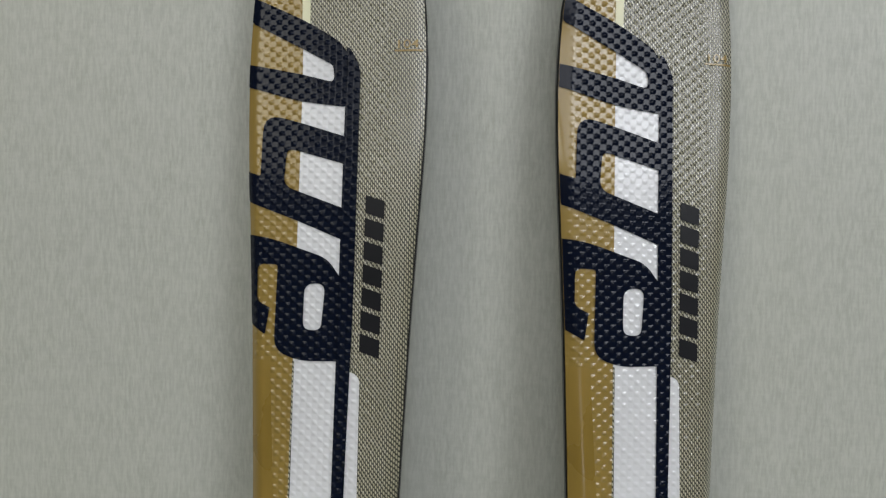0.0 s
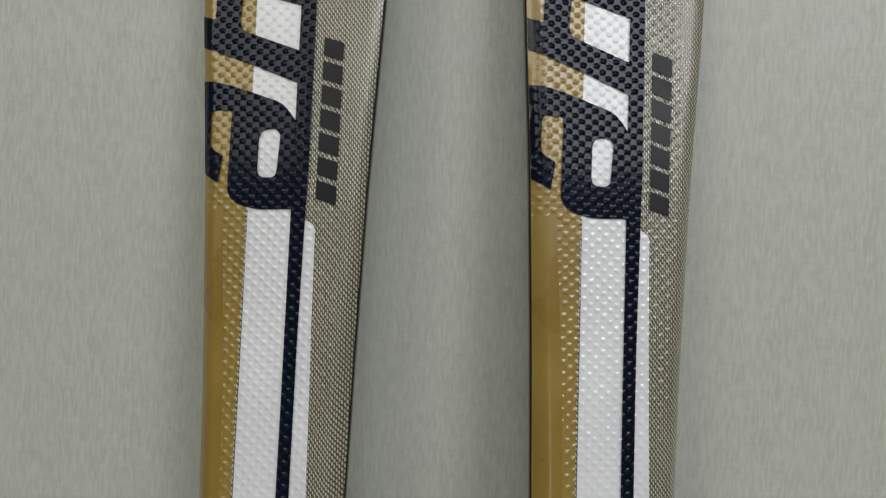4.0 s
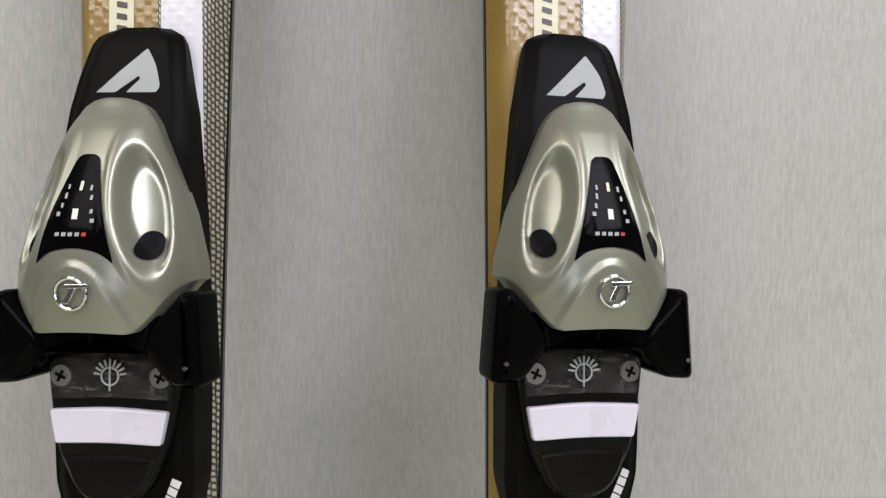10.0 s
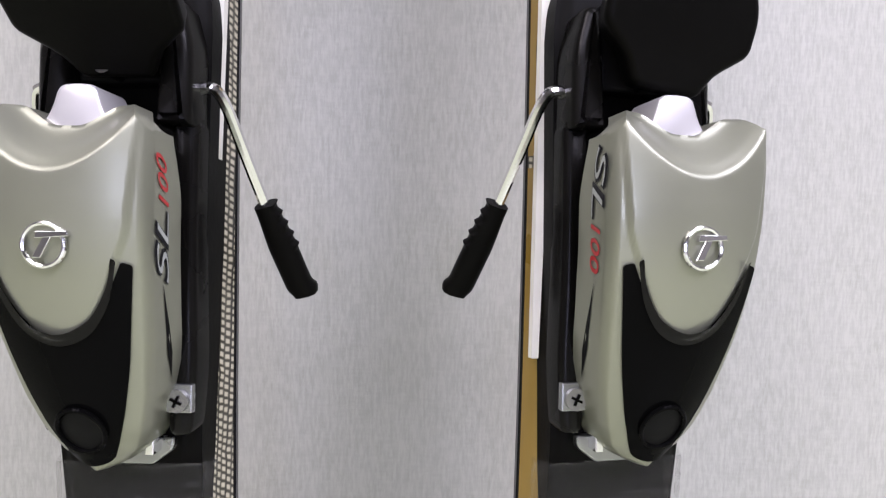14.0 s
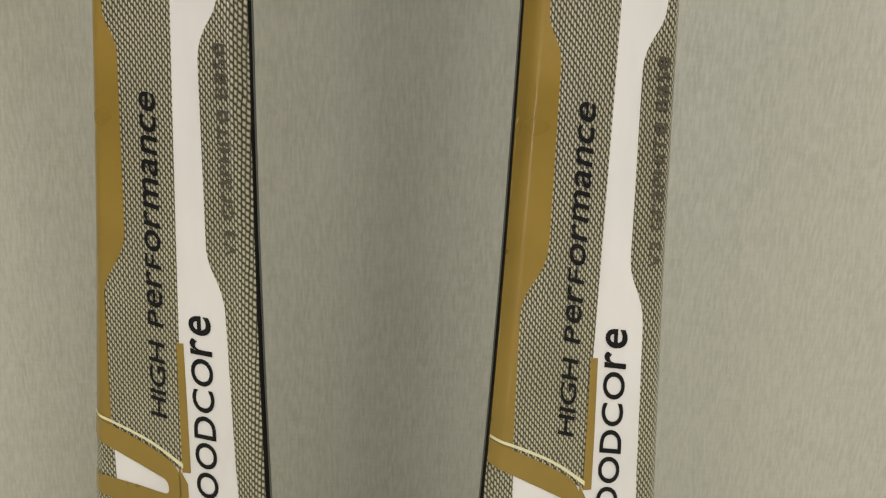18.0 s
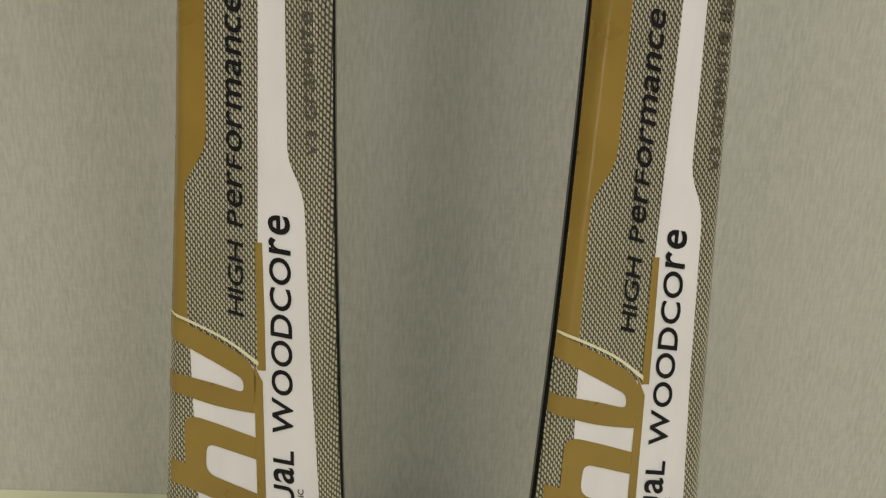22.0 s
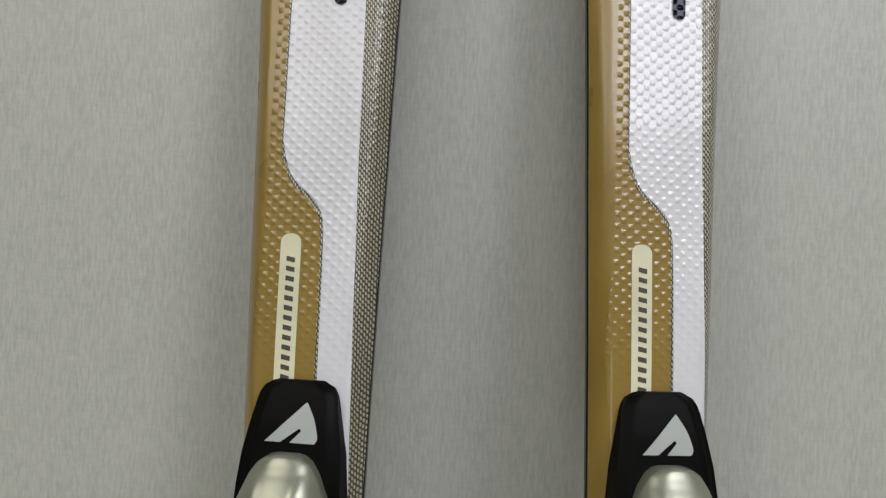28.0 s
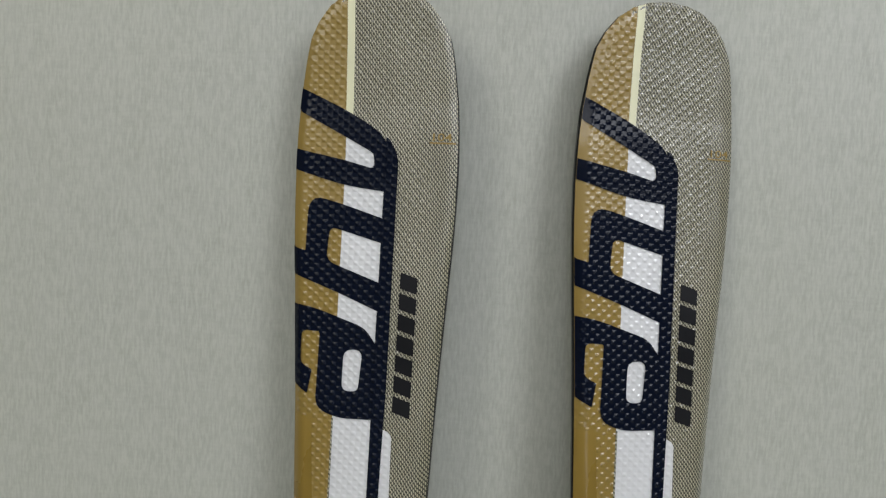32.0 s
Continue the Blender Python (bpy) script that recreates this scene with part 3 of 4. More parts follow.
    # tail half
    inlay("tail_gold_field", [[(-far, 0.55), (-0.0268, 0.55), (-0.0287, 0.3260, 0.004), (-0.0226, 0.3150, 0.006), (-0.0226, 0.2290, 0.008), (-0.0335, 0.2110, 0.006), (-0.0330, 0.1400), (-far, 0.1560)]], MAT_GOLD_EDGE, ski, 0.0003)
    inlay("tail_white_field", [[(0.0020, 0.55), (0.0237, 0.55), (0.0217, 0.3310, 0.006), (0.0127, 0.3160, 0.008), (0.0148, 0.2250, 0.006), (0.0226, 0.2080, 0.008), (0.0264, 0.1328), (0.0330, 0.0498), (0.0345, 0.0140, 0.012),
                                (0.0310, -0.0090, 0.024), (0.0030, -0.0125, 0.012), (-0.0240, -0.0040, 0.022), (-0.0285, 0.0438), (-0.0325, 0.1440), (0.0022, 0.1240), (0.0010, 0.1860)]], MAT_WHITE, ski, 0.0003, "white lacquer tail field")
    scale = 0.705

    def small(u, s):
        t = -0.0028 + scale * (s - 1.402)
        t += 0.0046 * (1 - smooth(t, -0.002, 0.052))
        return (scale * (u - 0.0148) + 0.0088 - 0.030 * t, t)
    arms, arch, bowl, stem = emblem_shapes(small)
    for outlines in (arms, arch, bowl):
        inlay("gold_emblem_shape", outlines, MAT_GOLD_EDGE, ski, 0.0006)
    inlay("gold_stem", [[small(0.0066, 1.586), small(0.0125, 1.574), small(0.0128, 1.4800), (*small(0.0150, 1.4400), 0.01), (*small(0.0148, 1.4200), 0.008), (*small(0.0118, 1.4065), 0.004), (*small(0.0066, 1.4010), 0.001)]], MAT_GOLD_EDGE, ski, 0.0006)
    inlay("gold_line", [[(-0.0002, 0.1860), (0.0032, 0.1860), (0.0052, 0.1240), (0.0010, 0.1240)]], MAT_GOLD_EDGE, ski, 0.0005)
    inlay("pale_line", [[(-far, 0.1580), (-0.034, 0.1466, 0.01), (-0.013, 0.1374, 0.02), (0.0016, 0.1262), (0.0016, 0.1284), (-0.013, 0.1388, 0.02), (-0.034, 0.1480, 0.01), (-far, 0.1595)]], MAT_CREAM, ski, 0.0008)
    tall_words("HIGH PerFormance", (-0.0056, 0.1497), (-0.0062, 0.2945), 0.0074, top_at, 0.0006, MAT_PRINT, ski, "lettering", 0.25, 0.008)
    tall_words("DUaL WOODCOre", (0.0205, 0.0412), (0.0162, 0.1985), 0.0104, top_at, 0.0006, MAT_PRINT, ski, "lettering", 0.15, 0.016)
    tall_words("V3 GraPHiTe BaSe", (0.0286, 0.2262), (0.0246, 0.3155), 0.0052, top_at, 0.0006, MAT_GREYPRINT, ski, "lettering", 0.15, 0.012)
    tall_words("maDe in CZeCH rePUBLiC", (0.0264, 0.0045), (0.0245, 0.0638), 0.0030, top_at, 0.0006, MAT_PRINT, ski, "lettering", 0.1, 0.012)
    inlay("size_mark", [[(0.0285, 0.0092), (0.0400, 0.0092), (0.0410, 0.0067), (0.0460, 0.0067), (0.0460, 0.0055), (0.0400, 0.0043), (0.0285, 0.0043)]], MAT_GOLD_EDGE, ski, 0.0008)
    words("92", (0.0305, 0.0051), (0.0380, 0.0051), 0.0033, top_at, 0.0010, MAT_GOLD_PALE, ski, "size_number")


def smooth(x, a, b):
    t = max(0.0, min(1.0, (x - a) / (b - a)))
    return t * t * (3 - 2 * t)


# ---- binding ----
toe_half = ski_keys([(0.848, 0.0360), (0.866, 0.0376), (0.880, 0.0366), (0.900, 0.0318), (0.915, 0.0262), (0.928, 0.0215), (0.937, 0.0175), (0.943, 0.0132), (0.9458, 0.0090), (0.9468, 0.0040)])
toe_crest_raw = ski_keys([(0.848, 0.056), (0.860, 0.061), (0.875, 0.0635), (0.895, 0.062), (0.915, 0.055), (0.930, 0.048), (0.940, 0.0425), (0.9468, 0.035)])


def toe_crest(s):
    return sum(toe_crest_raw(s + d * 0.004) for d in (-2, -1, 0, 1, 2)) / 5 - 0.0045


def heel_crest(s):
    return sum(heel_crest_raw(s + d * 0.005) for d in (-2, -1, 0, 1, 2)) / 5 - 0.0030


def toe_top(u, s):
    f = min(1.0, abs(u) / toe_half(s))
    h = 0.0305 + (toe_crest(s) - 0.0305) * (1 - f ** 2.8) ** 0.8
    # raised shield over the emblem
    arch = 0.8800 - 0.026 * (abs(u) / 0.0205) ** 2
    h += 0.0010 * smooth(arch - s, -0.0006, 0.0010)
    # long hollows beside the window
    cs, cu = 0.9005, 0.0205
    ds = s - cs
    du = abs(u) - (cu - 0.22 * ds)
    r = math.hypot(du / 0.0082, ds / 0.0275)
    h -= 0.0065 * smooth(1.0 - r, 0.0, 0.45)
    h += 0.0010 * smooth(0.35 - abs(r - 1.1), 0.0, 0.3)
    return h


heel_half = ski_keys([(0.437, 0.003), (0.4395, 0.0090), (0.444, 0.0143), (0.452, 0.0186), (0.465, 0.0226), (0.485, 0.0262), (0.505, 0.0282), (0.525, 0.0294), (0.545, 0.0300), (0.556, 0.0296), (0.566, 0.0280)])
heel_crest_raw = ski_keys([(0.437, 0.044), (0.445, 0.051), (0.460, 0.058), (0.480, 0.066), (0.500, 0.073), (0.520, 0.0775), (0.535, 0.0785), (0.552, 0.0790), (0.568, 0.0780)])


def heel_top(u, s):
    f = min(1.0, abs(u) / heel_half(s))
    side = max(0.0, (f - 0.90) / 0.10)
    h = heel_crest(s) + 0.0012 - 0.0062 * f * f - 0.0040 * side ** 1.6
    # scoop in front of the shield
    rim = 0.5384 + 0.0146 * min(1.3, (abs(u) / 0.0236) ** 2)
    h -= 0.0115 * smooth(s - rim, 0.0, 0.017)
    # the shield stands proud of the shell
    edge = 0.4855 + 0.026 * (abs(u) / 0.0200) ** 2
    wide = 0.0222 + 0.0036 * smooth(s, 0.51, 0.556)
    h += 0.0012 * smooth(s - edge, -0.0004, 0.0010) * (1 - smooth(abs(u), wide, wide + 0.0012)) * (1 - smooth(s - rim, 0.0, 0.003))
    return h


def on_surface(name, outlines, height, lift, material, parent, label="", step=0.0035):
    bm = flat_mesh([fillet(o) for o in outlines])
    return smoothed(part(name, lay(bm, height, lift, step, step), material, parent, label), 60)


def emblem(parent, u, s, h, r, tilt):
    bm = bmesh.new()
    ring(bm, u, s, h, r, r * 0.13, tilt=tilt)
    p = part("chrome_emblem", bm, MAT_CHROME, parent, "small chrome ring emblem")
    smoothed(p)
    bar = prism([(u - r * 0.35, s + r * 0.30), (u + r * 1.25, s + r * 0.42), (u + r * 1.2, s + r * 0.66), (u - r * 0.3, s + r * 0.62)], h - 0.0006, h + 0.0012, 0.0002)
    part("emblem_bar", bar, MAT_CHROME, p)
    bar = prism([(u - r * 0.45, s - r * 0.6), (u - r * 0.05, s - r * 0.6), (u + r * 0.45, s + r * 0.4), (u + r * 0.05, s + r * 0.4)], h - 0.0006, h + 0.0011, 0.0002)
    part("emblem_bar", bar, MAT_CHROME, p)


def screw(parent, u, s, h, r=0.0048):
    bm = bmesh.new()
    disc(bm, u, s, h - 0.004, h, r * 1.02, r * 0.9)
    head = smoothed(part("screw", bm, MAT_SCREW, parent, "bright cross-head screw"))
    for a in (25, 115):
        m = Matrix.Translation(ski_point(u, s, h + 0.0002)) @ Matrix.Rotation(radians(a), 4, "Y")
        bm = bmesh.new()
        bmesh.ops.create_cube(bm, size=1, matrix=m @ Matrix.Diagonal((r * 1.0, 0.0006, r * 0.22, 1)))
        part("screw_slot", bm, MAT_BLACK, head)


def toe_piece(ski):
    half = ski_keys([(0.680, 0.0198), (0.742, 0.0208), (0.762, 0.0255), (0.786, 0.0304), (0.82, 0.0306), (0.90, 0.0290), (0.945, 0.0262), (0.965, 0.0228), (0.974, 0.0212), (0.979, 0.0185), (0.9815, 0.0130)])
    top = ski_keys([(0.68, 0.0195), (0.76, 0.0215), (0.80, 0.0245), (0.90, 0.0270), (0.930, 0.0260), (0.960, 0.0205), (0.975, 0.0160), (0.983, 0.0125)])

    def plate_top(u, s):
        return top(s) - 0.0028 * smooth(abs(u), half(s) - 0.007, half(s)) - 0.0010 * smooth(0.0009 - abs(abs(u) - 0.0065), 0, 0.0006) * smooth(s, 0.715, 0.72) * (1 - smooth(s, 0.782, 0.786))
    toe = smoothed(part("toe_base", field(half, 0.68, 0.9815, plate_top, 0.004, 90, 40), MAT_BLACK, ski, "black plastic toe base plate"), 50)
    on_surface("pale_emblem", [[(-0.0136, 0.9512), (0.0064, 0.9712, 0.001), (0.0118, 0.9625, 0.004), (0.0142, 0.9535, 0.003), (0.0126, 0.9511), (-0.0004, 0.9511), (0.0052, 0.9571), (0.0042, 0.9583), (-0.0052, 0.9512)]],
               plate_top, 0.0004, MAT_GREYMARK, toe, "grey printed emblem")
    slanted_bars(7, (0.0162, 0.7640), (0.0262, 0.7888), 0.0040, plate_top, 0.0004, MAT_BARS, toe, gap=0.15, slant=0.1)
    # boot stand with its pad
    stand = part("boot_stand", prism(mirrored([(0.0, 0.7790, 0.01), (0.0130, 0.7830, 0.012), (0.0225, 0.8000, 0.01), (0.0262, 0.8200, 0.01), (0.0285, 0.8480)]), 0.018, 0.0320, 0.0022), MAT_BLACK_SOFT, toe, "black boot stand")
    smoothed(stand, 50)
    part("lower_lip", prism(mirrored([(0.0, 0.7808, 0.01), (0.0130, 0.7846, 0.012), (0.0200, 0.8005, 0.003), (0.0, 0.8022, 0.01)]), 0.026, 0.0336, 0.0018), MAT_BLACK_SOFT, stand)
    part("white_pad", prism(mirrored([(0.0, 0.8068, 0.01), (0.0222, 0.8060, 0.0015), (0.0249, 0.8198, 0.0015), (0.0, 0.8212, 0.01)]), 0.030, 0.0347, 0.0010), MAT_PAD, stand, "glossy white slide pad")
    label = on_surface("loose_film", [mirrored([(0.0, 0.8250), (0.0245, 0.8240, 0.001), (0.0262, 0.8395, 0.002), (0.0110, 0.8425, 0.01), (0.0, 0.8435)])], lambda u, s: 0.0324 + 0.0002 * math.sin(s * 900 + u * 500), 0.0, MAT_LABEL, stand, "crinkled clear film over the boot stand", 0.002)
    bm = bmesh.new()
    ring(bm, 0.0, 0.8335, 0.0330, 0.0036, 0.0004)
    part("printed_dial", bm, MAT_GREYMARK, label, "pale printed half dial")
    for k in range(9):
        a = radians(10 + k * 20)
        m = Matrix.Translation(ski_point(0.0056 * math.cos(a), 0.8335 + 0.0056 * math.sin(a), 0.0330)) @ Matrix.Rotation(-a, 4, "Y")
        bm = bmesh.new()
        bmesh.ops.create_cube(bm, size=1, matrix=m @ Matrix.Diagonal((0.0026, 0.0004, 0.0008, 1)))
        part("dial_tick", bm, MAT_GREYMARK, label)
    bm = bmesh.new()
    box(bm, -0.00025, 0.00025, -0.0334, -0.0328, 0.8275, 0.8395)
    part("printed_line", bm, MAT_GREYMARK, label)
    screw(toe, -0.0210, 0.8333, 0.0330)
    screw(toe, 0.0210, 0.8333, 0.0330)
    # wings that hold the boot
    arch = [(0.0, 0.8475, 0.004), (0.0100, 0.8470, 0.006), (0.0215, 0.8425, 0.002), (0.0260, 0.8660), (0.0150, 0.8720), (0.0, 0.8720)]
    bridge = smoothed(part("wing_bridge", prism(mirrored(arch), 0.026, 0.0450, 0.0025), MAT_GLOSS, toe), 45)
    for side in (-1, 1):
        pts = [(side * u, s, r) for u, s, r in ((0.0190, 0.8470, 0.004), (0.0300, 0.8325, 0.004), (0.0436, 0.8312, 0.004), (0.0412, 0.8685, 0.005), (0.0350, 0.8690, 0.002), (0.0235, 0.8560, 0.004))]
        wing = smoothed(part("toe_wing", prism(pts, 0.026, 0.0475, 0.0055), MAT_GLOSS, toe, "black toe wing"), 45)
        bm = bmesh.new()
        disc(bm, side * 0.0385, 0.8400, 0.0465, 0.0486, 0.0013, 0.0009, 12)
        part("wing_pin", bm, MAT_CHROME, wing)
    bm = bmesh.new()
    box(bm, -0.0004, 0.0004, -0.0472, -0.0445, 0.8490, 0.8535)
    part("wing_split", bm, MAT_BODY, bridge)

    def low(f):
        a = abs(f)
        return 0.8528 + 0.0010 * (1 - min(1, a / 0.5) ** 2) + 0.0205 * smooth(a, 0.46, 1.02)
    cover = smoothed(part("toe_cover", field(toe_half, 0.85, 0.9465, toe_top, 0.022, 90, 72, low=low), MAT_SILVER, toe, "silver-painted toe housing with two long hollows"), 70)
    on_surface("setting_window", [[(-0.0040, 0.9215, 0.003), (0.0040, 0.9215, 0.003), (0.0150, 0.8795, 0.001), (0.0100, 0.8838, 0.004), (0.0, 0.8858, 0.006), (-0.0100, 0.8838, 0.004), (-0.0150, 0.8795, 0.001)]],
               toe_top, 0.0005, MAT_GLOSS, cover, "dark clear setting window", 0.002)
    for u, s, w, d, m in ((-0.0044, 0.9085, 0.0005, 0.0024, MAT_GREYMARK), (-0.0048, 0.9050, 0.0006, 0.0028, MAT_GREYMARK), (-0.0056, 0.9012, 0.0006, 0.0022, MAT_GREYMARK), (-0.0066, 0.8980, 0.0009, 0.0020, MAT_GREYMARK),
                          (0.0044, 0.9080, 0.0006, 0.0026, MAT_GREYMARK), (0.0052, 0.9042, 0.0006, 0.0024, MAT_GREYMARK), (0.0060, 0.8990, 0.0007, 0.0020, MAT_GREYMARK), (0.0068, 0.8955, 0.0010, 0.0018, MAT_GREYMARK),
                          (0.0004, 0.9088, 0.0008, 0.0046, MAT_CREAM), (0.0, 0.8980, 0.0014, 0.0050, MAT_PAPER)):
        w, d = w * 0.8, d * 0.8
        on_surface("scale_mark", [[(u - w, s - d / 2), (u + w, s - d / 2), (u + w, s + d / 2), (u - w, s + d / 2)]], toe_top, 0.0009, m, cover)
    for i in range(5):
        u = -0.0070 + i * 0.0026
        on_surface("lettering_bar", [[(u, 0.8897), (u + 0.0017, 0.8897), (u + 0.0019, 0.8911), (u + 0.0002, 0.8911)]], toe_top, 0.0009, MAT_RED if i == 4 else MAT_GREYMARK, cover)
    for side in (-1, 1):
        on_surface("hollow_hole", [[(side * 0.0236 + 0.0040 * math.cos(a), 0.8868 + 0.0056 * math.sin(a)) for a in [2 * math.pi * k / 20 for k in range(20)]]], toe_top, 0.0014, MAT_BODY, cover, "", 0.0015)
    emblem(cover, 0.0004, 0.8685, 0.0598, 0.0058, 0.12)


def flank_words(text, side, s0, s1, cap, material, parent, weight=0.012, lift=0.0004):
    """Lettering on the upright flank of the heel housing, its tops towards the shield."""
    cu = bpy.data.curves.new("text", "FONT")
    cu.body, cu.size, cu.shear, cu.fill_mode, cu.offset, cu.resolution_u = text, 1.0, 0.3, "FRONT", weight, 4
    bm = curve_mesh(cu)
    xs = [v.co.x for v in bm.verts]
    for i in range(12):
        cut(bm, 0, min(xs) + (max(xs) - min(xs)) * i / 12)
    for v in bm.verts:
        f = (v.co.x - min(xs)) / (max(xs) - min(xs))
        t = s0 + (s1 - s0) * f if side > 0 else s1 - (s1 - s0) * f
        v.co = ski_point(side * (heel_half(t) + lift), t, heel_crest(t) - 0.0175 + 0.0050 * smooth(t, 0.530, 0.556) + cap * v.co.y / 0.7)
    return part("lettering", bm, material, parent)


def heel_piece(ski):
    half = ski_keys([(0.3855, 0.0165), (0.388, 0.0240), (0.395, 0.0268), (0.43, 0.0278), (0.55, 0.0290), (0.60, 0.0298), (0.612, 0.0288), (0.643, 0.0192), (0.662, 0.0180), (0.6685, 0.0155)])
    top = ski_keys([(0.3855, 0.0130), (0.392, 0.0170), (0.42, 0.0205), (0.44, 0.0235), (0.60, 0.0250), (0.64, 0.0235), (0.6685, 0.0215)])

    def plate_top(u, s):
        return top(s) - 0.0026 * smooth(abs(u), half(s) - 0.007, half(s)) - 0.0010 * smooth(0.0009 - abs(abs(u) - (0.0072 - 0.02 * (s - 0.62))), 0, 0.0006) * smooth(s, 0.615, 0.62)
    base = smoothed(part("heel_base", field(half, 0.3855, 0.6685, plate_top, 0.004, 80, 40, low=lambda f: 0.3855 + 0.0045 * f * f), MAT_BLACK, ski, "black plastic heel base plate"), 50)
    slanted_bars(7, (-0.0172, 0.3976), (0.0168, 0.3976), 0.0052, plate_top, 0.0004, MAT_GREYMARK, base, slant=0.25, gap=0.3)
    slanted_bars(2, (-0.0052, 0.6015), (-0.0012, 0.6015), 0.0028, plate_top, 0.0004, MAT_BARS, base, slant=0.0, gap=0.35)
    tall_words("100", (0.0008, 0.6015), (0.0056, 0.6015), 0.0028, plate_top, 0.0004, MAT_BARS, base, "lettering", 0.0)
    # rails, brake housing and tension bracket
    for side in (-1, 1):
        rail = prism([(side * 0.0195, 0.4460, 0.006), (side * 0.0280, 0.4460, 0.008), (side * 0.0300, 0.4700, 0.02), (side * 0.0285, 0.5100, 0.02), (side * 0.0290, 0.5640, 0.004), (side * 0.0190, 0.5640, 0.004)], 0.02, 0.0330, 0.003)
        smoothed(part("rail", rail, MAT_BLACK_SOFT, base), 50)
        cheek = prism([(side * 0.0150, 0.5600, 0.002), (side * 0.0285, 0.5600, 0.002), (side * 0.0285, 0.5900, 0.006), (side * 0.0245, 0.6060, 0.006), (side * 0.0180, 0.6060, 0.005)], 0.02, 0.0400, 0.0040)
        smoothed(part("brake_housing_cheek", cheek, MAT_BLACK_SOFT, base), 50)
        bm = bmesh.new()
        at = side * 0.0241
        box(bm, at - 0.0052, at + 0.0052, -0.0345, -0.031, 0.4555, 0.4660, 0.0006)
        part("screw_plate", bm, MAT_ZINC, base, "square steel washer plate")
        screw(base, at, 0.4600, 0.0362, 0.0046)
    part("brake_bridge", prism([(-0.0160, 0.5760, 0.002), (0.0160, 0.5760, 0.002), (0.0160, 0.6100, 0.004), (-0.0160, 0.6100, 0.004)], 0.02, 0.0340, 0.002), MAT_BODY, base)
    bm = bmesh.new()
    disc(bm, 0.0, 0.5795, 0.030, 0.0465, 0.0032)
    smoothed(part("piston", bm, MAT_CHROME, base, "chrome piston"))
    bracket = prism(mirrored([(0.0, 0.4340), (0.0115, 0.4340, 0.001), (0.0195, 0.4400, 0.002), (0.0195, 0.4445, 0.001), (0.0128, 0.4440), (0.0122, 0.4660), (0.0, 0.4660)]), 0.020, 0.0270, 0.0008)
    for u in (-0.0132, 0.0132):
        bm = bmesh.new()
        box(bm, u - 0.0017, u + 0.0017, -0.0335, -0.024, 0.4395, 0.4760, 0.0005)
        part("tension_rod", bm, MAT_CHROME, base, "bright steel tension rod")
    part("tension_bracket", bracket, MAT_ZINC, base, "bright steel tension bracket")

    def high(f):
        a = abs(f)
        return 0.5545 + 0.0070 * smooth(a, 0.10, 0.62) - 0.0085 * smooth(a, 0.74, 1.0)
    shell = smoothed(part("heel_housing", field(heel_half, 0.437, 0.5625, heel_top, lambda s: 0.0190 - 0.0070 * smooth(s, 0.530, 0.556), 100, 72, high=high), MAT_SILVER, base, "silver-painted heel housing"), 70)
    outer = [(0.0, 0.4386, 0.006), (0.0070, 0.4408, 0.006), (0.0138, 0.4560, 0.02), (0.0196, 0.4770, 0.02), (0.0228, 0.4960, 0.02), (0.0247, 0.5100, 0.0012), (0.0214, 0.5110, 0.001), (0.0168, 0.5005, 0.015), (0.0100, 0.4905, 0.012), (0.0, 0.4865, 0.012)]
    lever = on_surface("heel_lever", [mirrored(outer)], heel_top, 0.0012, MAT_GLOSS, shell, "black gloss heel lever", 0.002)
    rim = mirrored([(0.0, 0.4828, 0.012), (0.0106, 0.4870, 0.012), (0.0176, 0.4978, 0.015), (0.0206, 0.5110, 0.001), (0.0198, 0.5122), (0.0166, 0.5010, 0.015), (0.0098, 0.4908, 0.012), (0.0, 0.4868, 0.012)])
    on_surface("lever_rim", [rim], heel_top, 0.0024, MAT_BLACK_SOFT, lever, "", 0.002)
    cx = 0.0
    bm = bmesh.new()
    ring(bm, cx, 0.4535, heel_top(cx, 0.4535) + 0.0016, 0.0080, 0.0010, tilt=0.55)
    smoothed(part("adjuster_rim", bm, MAT_GLOSS, lever))
    on_surface("adjuster_well", [[(cx + 0.0076 * math.cos(a), 0.4535 + 0.0076 * math.sin(a)) for a in [2 * math.pi * k / 24 for k in range(24)]]], heel_top, 0.0018, MAT_BODY, lever, "", 0.003)
    emblem(shell, cx, 0.5160, heel_top(cx, 0.5160) + 0.0008, 0.0066, 0.05)
    core = prism(mirrored([(0.0, 0.4440, 0.004), (0.0080, 0.4490, 0.006), (0.0170, 0.4800), (0.0215, 0.5200), (0.0205, 0.5520, 0.002), (0.0, 0.5520)]), 0.022, 0.0420, 0.001)
    part("heel_core", core, MAT_BODY, base)
    tongue = prism(mirrored([(0.0, 0.5450), (0.0145, 0.5450), (0.0140, 0.5535, 0.004), (0.0090, 0.5595, 0.006), (0.0062, 0.5690, 0.003), (0.0, 0.5694)]), 0.042, 0.0610, 0.0012)
    smoothed(part("step_tongue", tongue, MAT_SILVER_SHEEN, shell, "silver-painted step-in tongue with sheen in its colour"), 45)
